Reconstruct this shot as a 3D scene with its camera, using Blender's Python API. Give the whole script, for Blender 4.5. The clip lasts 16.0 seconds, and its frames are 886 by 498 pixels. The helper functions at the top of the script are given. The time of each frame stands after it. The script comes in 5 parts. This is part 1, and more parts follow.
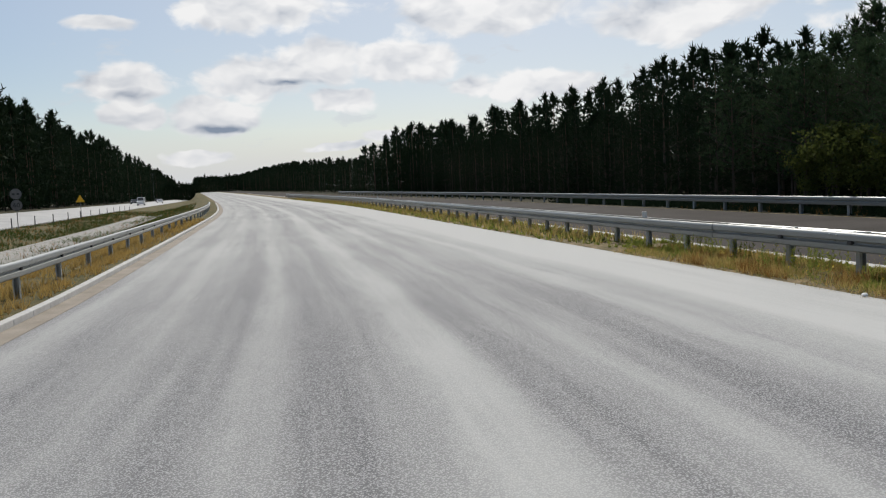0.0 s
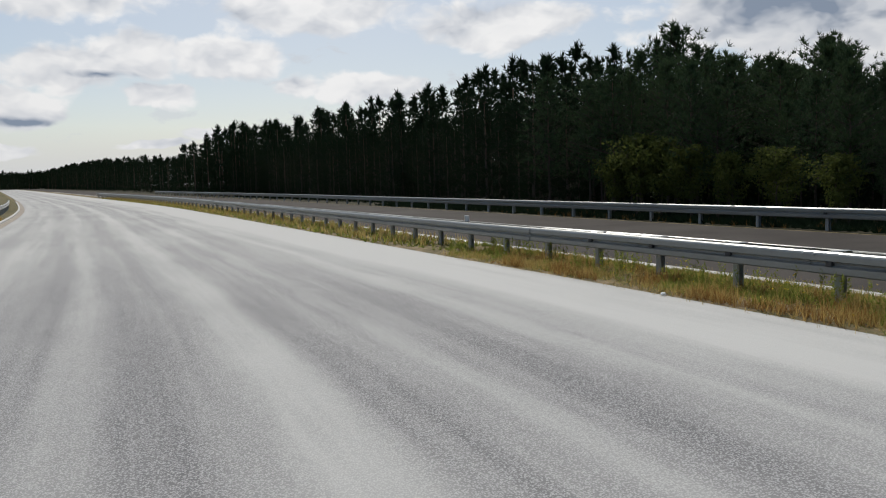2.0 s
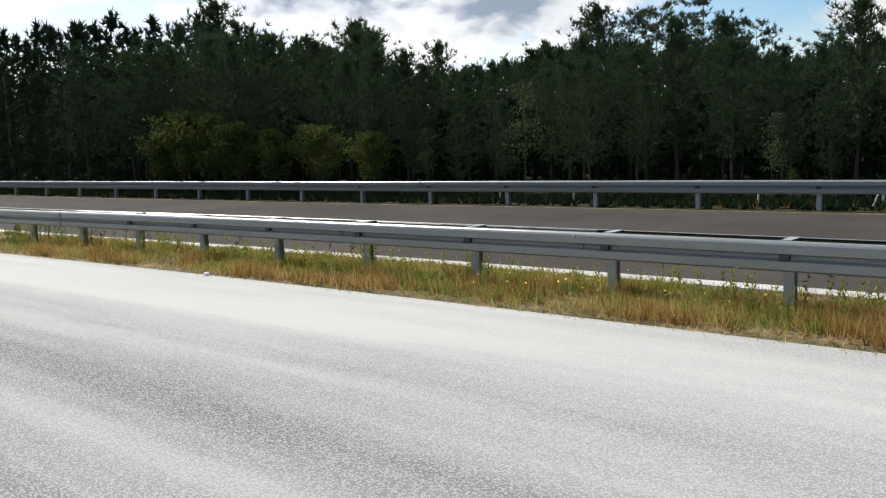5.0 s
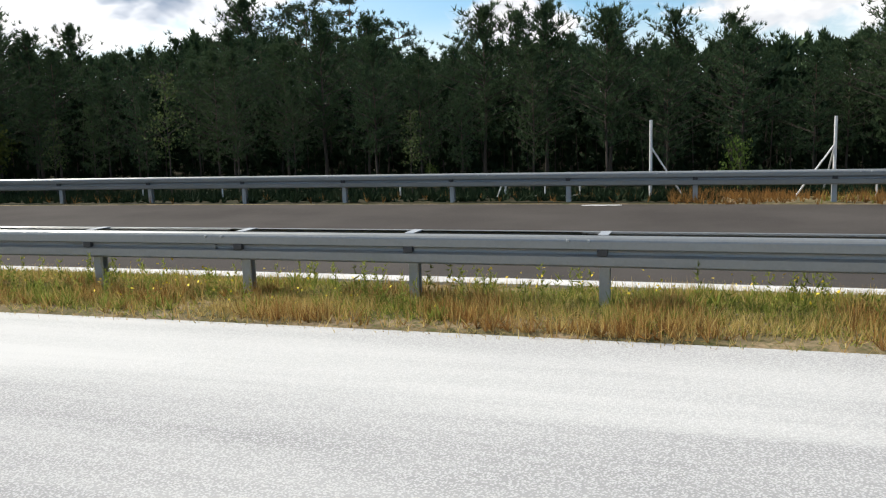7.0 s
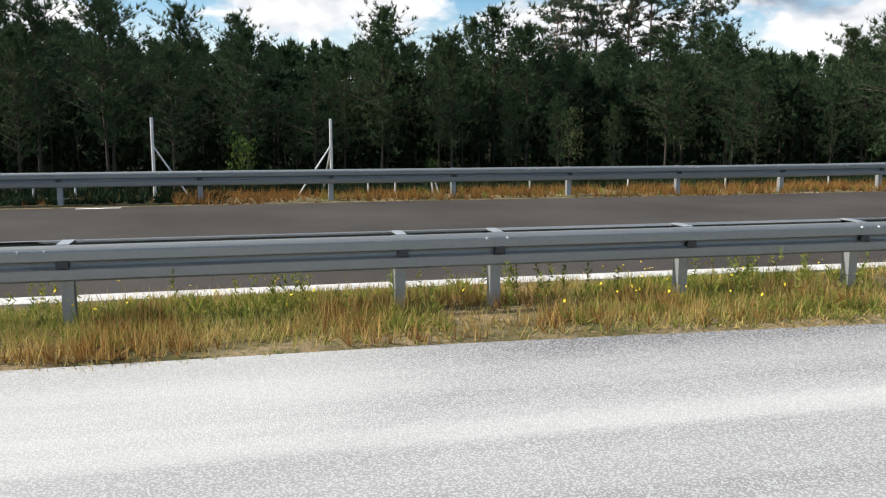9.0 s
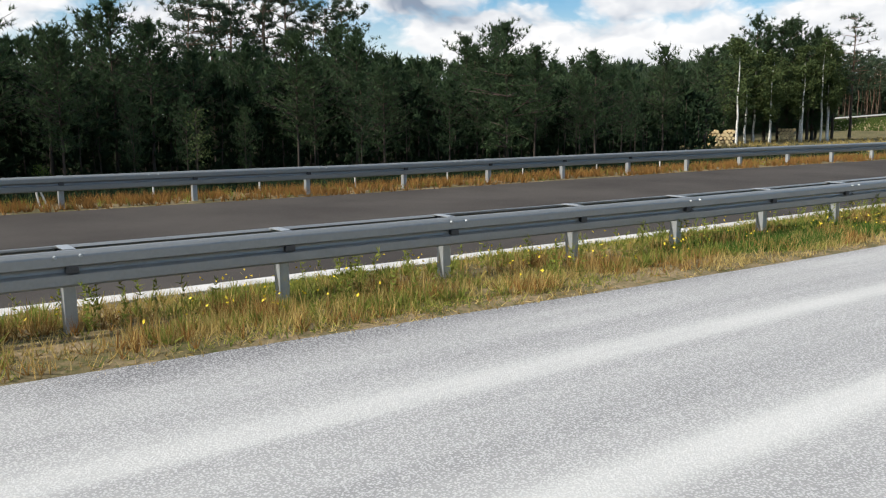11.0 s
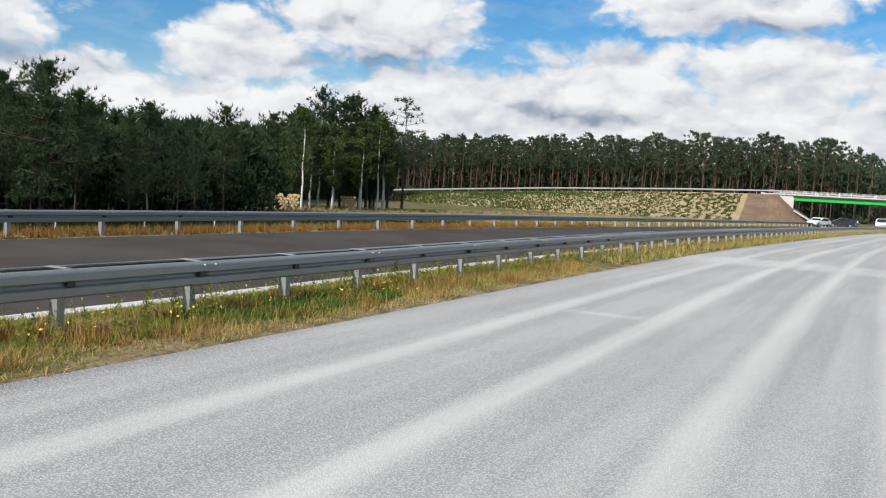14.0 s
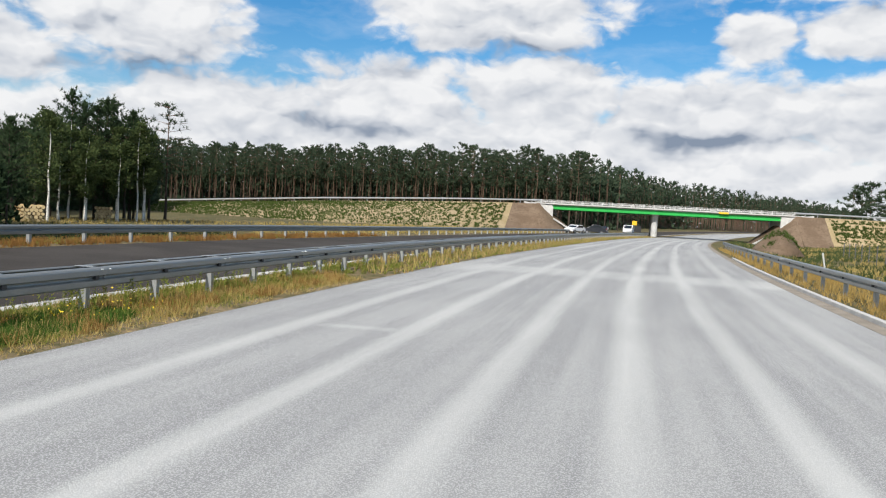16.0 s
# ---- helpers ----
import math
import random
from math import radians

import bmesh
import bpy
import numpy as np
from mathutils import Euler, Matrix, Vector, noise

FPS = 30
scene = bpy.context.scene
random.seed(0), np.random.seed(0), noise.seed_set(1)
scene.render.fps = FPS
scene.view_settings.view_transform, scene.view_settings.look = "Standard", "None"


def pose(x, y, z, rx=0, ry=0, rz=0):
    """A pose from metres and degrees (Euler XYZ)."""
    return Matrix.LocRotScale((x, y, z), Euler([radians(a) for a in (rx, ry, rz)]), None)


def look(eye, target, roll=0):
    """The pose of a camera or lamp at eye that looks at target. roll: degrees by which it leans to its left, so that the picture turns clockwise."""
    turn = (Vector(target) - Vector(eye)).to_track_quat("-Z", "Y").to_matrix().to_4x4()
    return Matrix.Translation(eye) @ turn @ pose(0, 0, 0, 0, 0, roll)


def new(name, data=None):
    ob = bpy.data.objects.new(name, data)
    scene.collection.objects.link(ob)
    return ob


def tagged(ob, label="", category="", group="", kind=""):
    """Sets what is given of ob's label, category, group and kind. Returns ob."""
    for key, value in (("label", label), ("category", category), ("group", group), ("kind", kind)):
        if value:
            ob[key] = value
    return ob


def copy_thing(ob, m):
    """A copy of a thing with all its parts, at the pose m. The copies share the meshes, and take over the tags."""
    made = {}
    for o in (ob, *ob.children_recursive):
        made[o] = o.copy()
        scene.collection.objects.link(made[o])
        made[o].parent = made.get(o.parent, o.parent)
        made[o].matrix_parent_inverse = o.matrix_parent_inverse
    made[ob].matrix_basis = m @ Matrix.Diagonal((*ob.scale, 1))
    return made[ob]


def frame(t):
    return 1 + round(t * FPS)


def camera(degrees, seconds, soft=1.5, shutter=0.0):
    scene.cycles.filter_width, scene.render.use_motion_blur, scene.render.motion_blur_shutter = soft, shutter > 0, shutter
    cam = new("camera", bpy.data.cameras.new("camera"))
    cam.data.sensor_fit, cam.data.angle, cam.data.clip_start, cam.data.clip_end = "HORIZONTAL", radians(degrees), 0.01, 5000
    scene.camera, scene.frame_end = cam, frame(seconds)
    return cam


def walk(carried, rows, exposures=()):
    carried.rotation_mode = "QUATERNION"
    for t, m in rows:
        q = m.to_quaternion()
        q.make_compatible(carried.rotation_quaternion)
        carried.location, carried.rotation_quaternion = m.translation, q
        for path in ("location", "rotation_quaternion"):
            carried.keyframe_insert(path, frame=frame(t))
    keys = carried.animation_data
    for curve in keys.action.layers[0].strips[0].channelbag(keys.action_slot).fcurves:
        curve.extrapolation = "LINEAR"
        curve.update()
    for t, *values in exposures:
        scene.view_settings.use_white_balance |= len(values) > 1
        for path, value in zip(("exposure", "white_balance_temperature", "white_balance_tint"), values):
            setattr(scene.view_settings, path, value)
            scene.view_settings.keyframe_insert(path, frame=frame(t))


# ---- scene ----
import functools

# The camera turns on the spot from west over north to east while its bearer takes a few short steps.
cam = camera(55.60, 16.0, soft=1.2)


def aim(x, y, z, heading, pitch, lean):
    """Heading clockwise from +y, pitch upwards, lean to the right, in degrees."""
    return pose(x, y, z) @ pose(0, 0, 0, 0, 0, -heading) @ pose(0, 0, 0, 90 + pitch) @ pose(0, 0, 0, 0, 0, -lean)


PATH = [
    (0.0, -0.281, -0.626, 1.794, -82.32, -4.25, 2.60),
    (0.5, -0.251, -0.645, 1.792, -79.66, -4.34, 2.40),
    (1.0, -0.232, -0.627, 1.793, -76.69, -4.32, 2.14),
    (1.5, -0.213, -0.639, 1.796, -73.33, -4.28, 1.84),
    (2.0, -0.197, -0.647, 1.800, -70.46, -4.50, 1.62),
    (2.5, -0.178, -0.660, 1.800, -67.24, -4.82, 1.43),
    (3.0, -0.176, -0.668, 1.795, -63.94, -5.06, 1.35),
    (3.5, -0.183, -0.663, 1.788, -59.10, -5.42, 1.36),
    (4.0, -0.215, -0.545, 1.785, -53.41, -6.00, 2.09),
    (4.2, -0.225, -0.502, 1.787, -50.90, -6.22, 2.08),
    (6.3, -0.116, -0.156, 1.815, -26.26, -8.14, 2.32),
    (6.5, -0.108, -0.120, 1.814, -24.23, -8.22, 2.22),
    (7.0, -0.002, -0.000, 1.805, -18.19, -8.18, 1.64),
    (7.5, 0.115, 0.110, 1.791, -13.18, -8.37, 1.27),
    (8.0, 0.236, 0.210, 1.778, -6.89, -8.58, 0.48),
    (8.5, 0.357, 0.391, 1.772, 5.19, -8.75, -0.25),
    (9.0, 0.476, 0.551, 1.771, 13.24, -8.62, -0.07),
    (9.5, 0.637, 0.617, 1.760, 20.82, -8.79, 1.23),
    (9.7, 0.734, 0.629, 1.768, 22.84, -8.75, 1.25),
    (11.8, 1.435, 0.673, 1.780, 41.88, -7.70, -0.82),
    (12.0, 1.511, 0.625, 1.785, 42.73, -7.25, -1.16),
    (12.5, 1.683, 0.538, 1.791, 48.42, -6.42, -2.09),
    (13.0, 1.879, 0.531, 1.792, 52.77, -5.84, -2.62),
    (13.5, 2.151, 0.593, 1.793, 60.04, -4.37, -3.57),
    (14.0, 2.343, 0.544, 1.784, 64.50, -3.72, -3.58),
    (14.5, 2.555, 0.405, 1.794, 68.82, -3.20, -3.79),
    (15.0, 2.714, 0.313, 1.797, 72.80, -2.87, -3.96),
    (15.5, 2.846, 0.279, 1.807, 76.61, -2.54, -3.71),
    (16.0, 2.945, 0.255, 1.816, 79.48, -2.16, -3.24),
]
walk(cam, [(r[0], aim(*r[1:])) for r in PATH],
     exposures=[(0.0, -0.2, 6500, 10), (2.5, -0.26, 6500, 10), (3.2, -0.22, 6500, 10), (4.2, 0.14, 6540, 10), (6.3, 0.58, 6550, 10), (8.5, 0.64, 6550, 10), (9.7, 0.58, 6500, 10), (11.8, 0.42, 6480, 10), (13.5, 0.33, 6450, 10), (16.0, 0.28, 6420, 10)])

# ---- light ----
SUN_AZ, SUN_EL = -76.0, 40.0


def world_sky():
    w = bpy.data.worlds.new("sky")
    scene.world = w
    w.use_nodes = True
    nt = w.node_tree
    nt.nodes.clear()
    N, L = nt.nodes.new, nt.links.new

    def mth(op, a, b=0.0, c=0.0, clamp=False):
        n = N("ShaderNodeMath")
        n.operation, n.use_clamp = op, clamp
        for i, v in enumerate((a, b, c)):
            if isinstance(v, (int, float)):
                n.inputs[i].default_value = v
            else:
                L(v, n.inputs[i])
        return n.outputs[0]

    def vec(op, a, b):
        n = N("ShaderNodeVectorMath")
        n.operation = op
        for i, v in enumerate((a, b)):
            if isinstance(v, tuple):
                n.inputs[i].default_value = v
            else:
                L(v, n.inputs[i])
        return n

    tc = N("ShaderNodeTexCoord")
    sep = N("ShaderNodeSeparateXYZ")
    L(tc.outputs["Generated"], sep.inputs[0])
    az = mth("ARCTAN2", sep.outputs[0], sep.outputs[1])
    el = mth("ARCSINE", sep.outputs[2])
    comb = N("ShaderNodeCombineXYZ")
    L(az, comb.inputs[0])
    L(el, comb.inputs[1])
    flat = comb.outputs[0]

    def fbm(v, scale, detail, rough=0.55):
        n = N("ShaderNodeTexNoise")
        n.inputs["Scale"].default_value, n.inputs["Detail"].default_value, n.inputs["Roughness"].default_value = scale, detail, rough
        L(v, n.inputs["Vector"])
        return n

    st = vec("MULTIPLY", flat, (1.0, 1.7, 1.0)).outputs[0]
    warp = fbm(st, 14.0, 3.0)
    wv = vec("MULTIPLY", vec("SUBTRACT", warp.outputs["Color"], (0.5, 0.5, 0.5)).outputs[0], (0.045, 0.03, 0.0)).outputs[0]
    wp = vec("ADD", flat, wv).outputs[0]
    wps = vec("MULTIPLY", wp, (1.0, 1.7, 1.0)).outputs[0]
    field = None
    for a, e, ra, re in CLOUDS_WEST + CLOUDS_NORTH + CLOUDS_EAST:
        d = vec("SUBTRACT", wp, (radians(a), radians(e), 0.0)).outputs[0]
        q = vec("MULTIPLY", d, (1 / radians(ra), 1 / radians(re), 0.0)).outputs[0]
        ln = vec("LENGTH", q, (0.0, 0.0, 0.0)).outputs["Value"]
        v = mth("SUBTRACT", 1.0, ln)
        field = v if field is None else mth("SMOOTH_MAX", field, v, 0.15)
    shade = None
    for a, e, ra, re in CLOUD_BELLIES:
        q = vec("MULTIPLY", vec("SUBTRACT", wp, (radians(a), radians(e), 0.0)).outputs[0], (1 / radians(ra), 1 / radians(re), 0.0)).outputs[0]
        v = mth("SUBTRACT", 1.0, vec("LENGTH", q, (0.0, 0.0, 0.0)).outputs["Value"])
        shade = v if shade is None else mth("MAXIMUM", shade, v)
    shade = mth("MULTIPLY", mth("MAXIMUM", shade, 0.0), 0.85)
    n1 = fbm(wps, 19.0, 8.0, 0.6)
    soft = fbm(wps, 13.0, 3.0, 0.5)
    up = vec("ADD", wps, (-0.008, 0.030, 0.0)).outputs[0]
    n2 = fbm(up, 13.0, 3.0, 0.5)
    # loose high cloud overhead and behind
    plane = N("ShaderNodeCombineXYZ")
    zz = mth("ADD", sep.outputs[2], 0.12)
    L(mth("DIVIDE", sep.outputs[0], zz), plane.inputs[0])
    L(mth("DIVIDE", sep.outputs[1], zz), plane.inputs[1])
    n3 = fbm(plane.outputs[0], 1.1, 6.0, 0.55)
    high = mth("MULTIPLY", mth("SUBTRACT", n3.outputs[0], 0.48), 3.0)
    high = mth("SUBTRACT", high, mth("MULTIPLY", mth("SUBTRACT", 0.30, el, clamp=True), 9.0))
    field = mth("MAXIMUM", field, high)
    def puffs(v):
        n = N("ShaderNodeTexVoronoi")
        n.feature, n.normalize = "SMOOTH_F1", True
        for key, q in (("Scale", 15.0), ("Detail", 3.0), ("Roughness", 0.55), ("Smoothness", 0.55)):
            n.inputs[key].default_value = q
        L(v, n.inputs["Vector"])
        return n.outputs["Distance"]

    puff, puff_up = puffs(wps), puffs(vec("ADD", wps, (-0.006, 0.022, 0.0)).outputs[0])
    dens = mth("ADD", mth("ADD", field, mth("MULTIPLY", mth("SUBTRACT", 0.36, puff), 1.5)), mth("MULTIPLY", mth("SUBTRACT", n1.outputs[0], 0.5), 0.9))
    ramp = N("ShaderNodeMapRange")
    ramp.interpolation_type = "SMOOTHSTEP"
    L(dens, ramp.inputs[0])
    ramp.inputs[1].default_value, ramp.inputs[2].default_value = 0.06, 0.42
    mask = ramp.outputs[0]
    relief = mth("ADD", mth("MULTIPLY_ADD", mth("SUBTRACT", soft.outputs[0], n2.outputs[0]), 1.1, 0.78), mth("MULTIPLY", mth("SUBTRACT", puff_up, puff), 2.2), clamp=True)
    thick = mth("MULTIPLY", mth("SUBTRACT", dens, 0.75, clamp=True), 0.22)
    lit = mth("SUBTRACT", mth("SUBTRACT", relief, thick), shade, clamp=True)
    cr = N("ShaderNodeValToRGB")
    L(lit, cr.inputs[0])
    e = cr.color_ramp.elements
    e[0].position, e[0].color = 0.0, (0.28, 0.34, 0.44, 1)
    e[1].position, e[1].color = 1.0, (1.0, 1.0, 1.0, 1)
    mid = e.new(0.45)
    mid.color = (0.70, 0.73, 0.78, 1)
    cloud = vec("SCALE", cr.outputs[0], (0, 0, 0))
    # cloud towards the sun glows, and a thin veil whitens the sky there
    sd = vec("DOT_PRODUCT", tc.outputs["Generated"], (math.sin(radians(SUN_AZ)) * math.cos(radians(SUN_EL)), math.cos(radians(SUN_AZ)) * math.cos(radians(SUN_EL)), math.sin(radians(SUN_EL)))).outputs["Value"]
    ward = N("ShaderNodeMapRange")
    ward.interpolation_type = "SMOOTHSTEP"
    L(sd, ward.inputs[0])
    ward.inputs[1].default_value, ward.inputs[2].default_value = 0.38, 0.95
    L(mth("MULTIPLY_ADD", ward.outputs[0], CLOUD_LIGHT * 0.42, CLOUD_LIGHT), cloud.inputs["Scale"])
    sky = N("ShaderNodeTexSky")
    sky.sky_type = "NISHITA"
    sky.sun_disc = False
    sky.sun_elevation, sky.sun_rotation = radians(SUN_EL), radians(SUN_AZ)
    sky.air_density, sky.dust_density, sky.ozone_density = 1.0, 1.0, 2.0
    mix = N("ShaderNodeMix")
    mix.data_type = "RGBA"
    L(mask, mix.inputs["Factor"])
    deep = N("ShaderNodeHueSaturation")
    deep.inputs["Saturation"].default_value = 1.5
    L(sky.outputs[0], deep.inputs["Color"])
    veil = N("ShaderNodeMix")
    veil.data_type = "RGBA"
    haze = N("ShaderNodeMapRange")
    haze.interpolation_type = "SMOOTHSTEP"
    L(el, haze.inputs[0])
    for i, v in enumerate((radians(0.5), radians(8.5), 0.92, 0.0)):
        haze.inputs[i + 1].default_value = v
    wisp = fbm(vec("MULTIPLY", wp, (1.0, 3.2, 1.0)).outputs[0], 9.0, 6.0, 0.62)
    wisps = mth("MULTIPLY", mth("MULTIPLY", mth("SUBTRACT", wisp.outputs[0], 0.44, clamp=True), 4.2, clamp=True), mth("MULTIPLY_ADD", ward.outputs[0], 0.75, 0.15))
    L(mth("MAXIMUM", mth("MAXIMUM", mth("MULTIPLY", ward.outputs[0], 0.66), haze.outputs[0]), wisps, clamp=True), veil.inputs["Factor"])
    L(deep.outputs[0], veil.inputs["A"])
    veil.inputs["B"].default_value = (CLOUD_LIGHT * 0.95, CLOUD_LIGHT * 1.00, CLOUD_LIGHT * 1.07, 1)
    L(veil.outputs["Result"], mix.inputs["A"])
    L(cloud.outputs[0], mix.inputs["B"])
    bg = N("ShaderNodeBackground")
    bg.inputs[1].default_value = 0.10
    L(mix.outputs["Result"], bg.inputs[0])
    out = N("ShaderNodeOutputWorld")
    L(bg.outputs[0], out.inputs[0])


# cumulus clouds: azimuth, elevation, half widths, in degrees
CLOUDS_WEST = [(-102.6, 7.4, 3.4, 1.3), (-101.8, 5.4, 2.3, 1.0), (-97.0, 5.1, 3.4, 1.4), (-94.0, 7.6, 3.8, 1.9), (-90.2, 8.6, 3.4, 1.6), (-84.6, 8.5, 4.4, 1.5),
               (-88.8, 6.0, 2.2, 0.9), (-94.0, 12.3, 6.0, 1.9), (-79.0, 11.4, 7.0, 1.8), (-66.0, 10.4, 6.4, 1.8), (-75.5, 6.4, 4.2, 1.2),
               (-84.0, 3.4, 3.0, 0.6), (-80.0, 6.6, 2.0, 0.9), (-103.5, 10.9, 2.0, 0.6), (-89.0, 3.0, 2.6, 0.4), (-98.0, 2.6, 2.4, 0.5)]
CLOUDS_NORTH = [(-48.5, 10.2, 9.5, 3.8), (-41.0, 8.0, 9.0, 3.2), (-34.0, 9.8, 8.0, 3.8), (-12.5, 6.6, 4.4, 2.1), (5.5, 7.8, 9.0, 2.7), (22.0, 6.0, 8.0, 2.2)]
CLOUDS_EAST = [(33.0, 10.0, 7.0, 3.6), (39.5, 5.5, 6.5, 2.2), (50.5, 8.4, 5.5, 2.8), (50.0, 4.4, 9.0, 2.4), (59.0, 11.4, 7.5, 3.9), (64.0, 6.0, 9.0, 3.0),
               (81.5, 13.8, 10.0, 3.2), (75.5, 7.6, 7.5, 3.2), (85.5, 8.4, 7.0, 3.2), (96.5, 7.2, 9.5, 3.2), (99.0, 12.2, 2.6, 2.2), (105.5, 12.6, 5.0, 2.0), (107.0, 7.0, 8.0, 3.2), (84.0, 3.4, 36.0, 5.4)]
# dark undersides of the thickest clouds
CLOUD_BELLIES = [(-47.0, 10.0, 9.5, 2.6), (-36.0, 8.9, 7.5, 2.3), (30.0, 10.0, 6.0, 1.6), (35.0, 7.6, 4.0, 1.6), (60.0, 8.4, 8.0, 1.3), (84.0, 11.6, 9.0, 0.9),
                 (-101.8, 6.6, 2.4, 0.4), (-96.8, 4.4, 2.4, 0.4), (-92.0, 7.2, 2.4, 0.4), (72.0, 5.8, 7.0, 0.9), (96.0, 6.0, 9.0, 0.9)]
CLOUD_LIGHT = 7.4
world_sky()

sun_data = bpy.data.lights.new("sun", "SUN")
sun_data.energy, sun_data.angle, sun_data.color = 4.2, radians(0.6), (1.0, 0.95, 0.87)
sun = new("sun", sun_data)
sx, sy = math.sin(radians(SUN_AZ)) * math.cos(radians(SUN_EL)), math.cos(radians(SUN_AZ)) * math.cos(radians(SUN_EL))
sun.matrix_world = look((sx * 50, sy * 50, math.sin(radians(SUN_EL)) * 50), (0, 0, 0))


# ---- materials ----
class Mat:
    """A small node builder round one Principled surface."""

    def __init__(self, name, rough=0.8, metal=0.0, spec=0.4):
        self.m = bpy.data.materials.new(name)
        self.m.use_nodes = True
        self.nt = self.m.node_tree
        self.b = self.nt.nodes["Principled BSDF"]
        self.b.inputs["Roughness"].default_value, self.b.inputs["Metallic"].default_value = rough, metal
        self.b.inputs["Specular IOR Level"].default_value = spec
        self.co = self.nt.nodes.new("ShaderNodeTexCoord")

    def N(self, kind):
        return self.nt.nodes.new(kind)

    def put(self, v, socket):
        if isinstance(v, (int, float)):
            socket.default_value = v
        elif isinstance(v, tuple):
            socket.default_value = v if len(v) == 4 or socket.type == "VECTOR" else (*v, 1)
        else:
            self.nt.links.new(v, socket)

    def noise(self, scale, detail=4.0, rough=0.55, coord="Object", stretch=None):
        v = self.co.outputs[coord]
        if stretch:
            mp = self.N("ShaderNodeMapping")
            mp.inputs["Scale"].default_value = stretch
            self.put(v, mp.inputs[0])
            v = mp.outputs[0]
        n = self.N("ShaderNodeTexNoise")
        n.inputs["Scale"].default_value, n.inputs["Detail"].default_value, n.inputs["Roughness"].default_value = scale, detail, rough
        self.put(v, n.inputs["Vector"])
        return n.outputs[0]

    def voronoi(self, scale, coord="Object", out="Distance"):
        n = self.N("ShaderNodeTexVoronoi")
        n.inputs["Scale"].default_value = scale
        self.put(self.co.outputs[coord], n.inputs["Vector"])
        return n.outputs[out]

    def span(self, v, lo, hi, a=0.0, b=1.0):
        n = self.N("ShaderNodeMapRange")
        n.interpolation_type = "SMOOTHSTEP"
        self.put(v, n.inputs[0])
        for i, q in enumerate((lo, hi, a, b)):
            n.inputs[i + 1].default_value = q
        return n.outputs[0]

    def math(self, op, a, b=0.0, c=0.0):
        n = self.N("ShaderNodeMath")
        n.operation = op
        for i, v in enumerate((a, b, c)):
            self.put(v, n.inputs[i])
        return n.outputs[0]

    def mix(self, f, a, b, blend="MIX"):
        n = self.N("ShaderNodeMix")
        n.data_type, n.blend_type = "RGBA", blend
        self.put(f, n.inputs["Factor"])
        self.put(a, n.inputs["A"])
        self.put(b, n.inputs["B"])
        return n.outputs["Result"]

    def colour(self, v):
        self.put(v, self.b.inputs["Base Color"])
        return self

    def rough(self, v):
        self.put(v, self.b.inputs["Roughness"])
        return self

    def bump(self, h, strength=0.3, dist=0.01):
        n = self.N("ShaderNodeBump")
        n.inputs["Strength"].default_value, n.inputs["Distance"].default_value = strength, dist
        self.put(h, n.inputs["Height"])
        self.put(n.outputs[0], self.b.inputs["Normal"])
        return self

    def island(self):
        return self.N("ShaderNodeNewGeometry").outputs["Random Per Island"]

    def rand(self):
        return self.N("ShaderNodeObjectInfo").outputs["Random"]


def plain(name, a, b, scale=6.0, rough=0.8, metal=0.0, bump=0.15, spec=0.4, fine=60.0):
    """Two tones mixed by coarse stains and fine grain."""
    m = Mat(name, rough, metal, spec)
    n = m.math("ADD", m.math("MULTIPLY", m.noise(scale), 0.6), m.math("MULTIPLY", m.noise(fine, 3.0), 0.4))
    m.colour(m.mix(m.span(n, 0.35, 0.65), a, b))
    m.bump(m.noise(fine, 3.0), bump, 0.005)
    return m.m


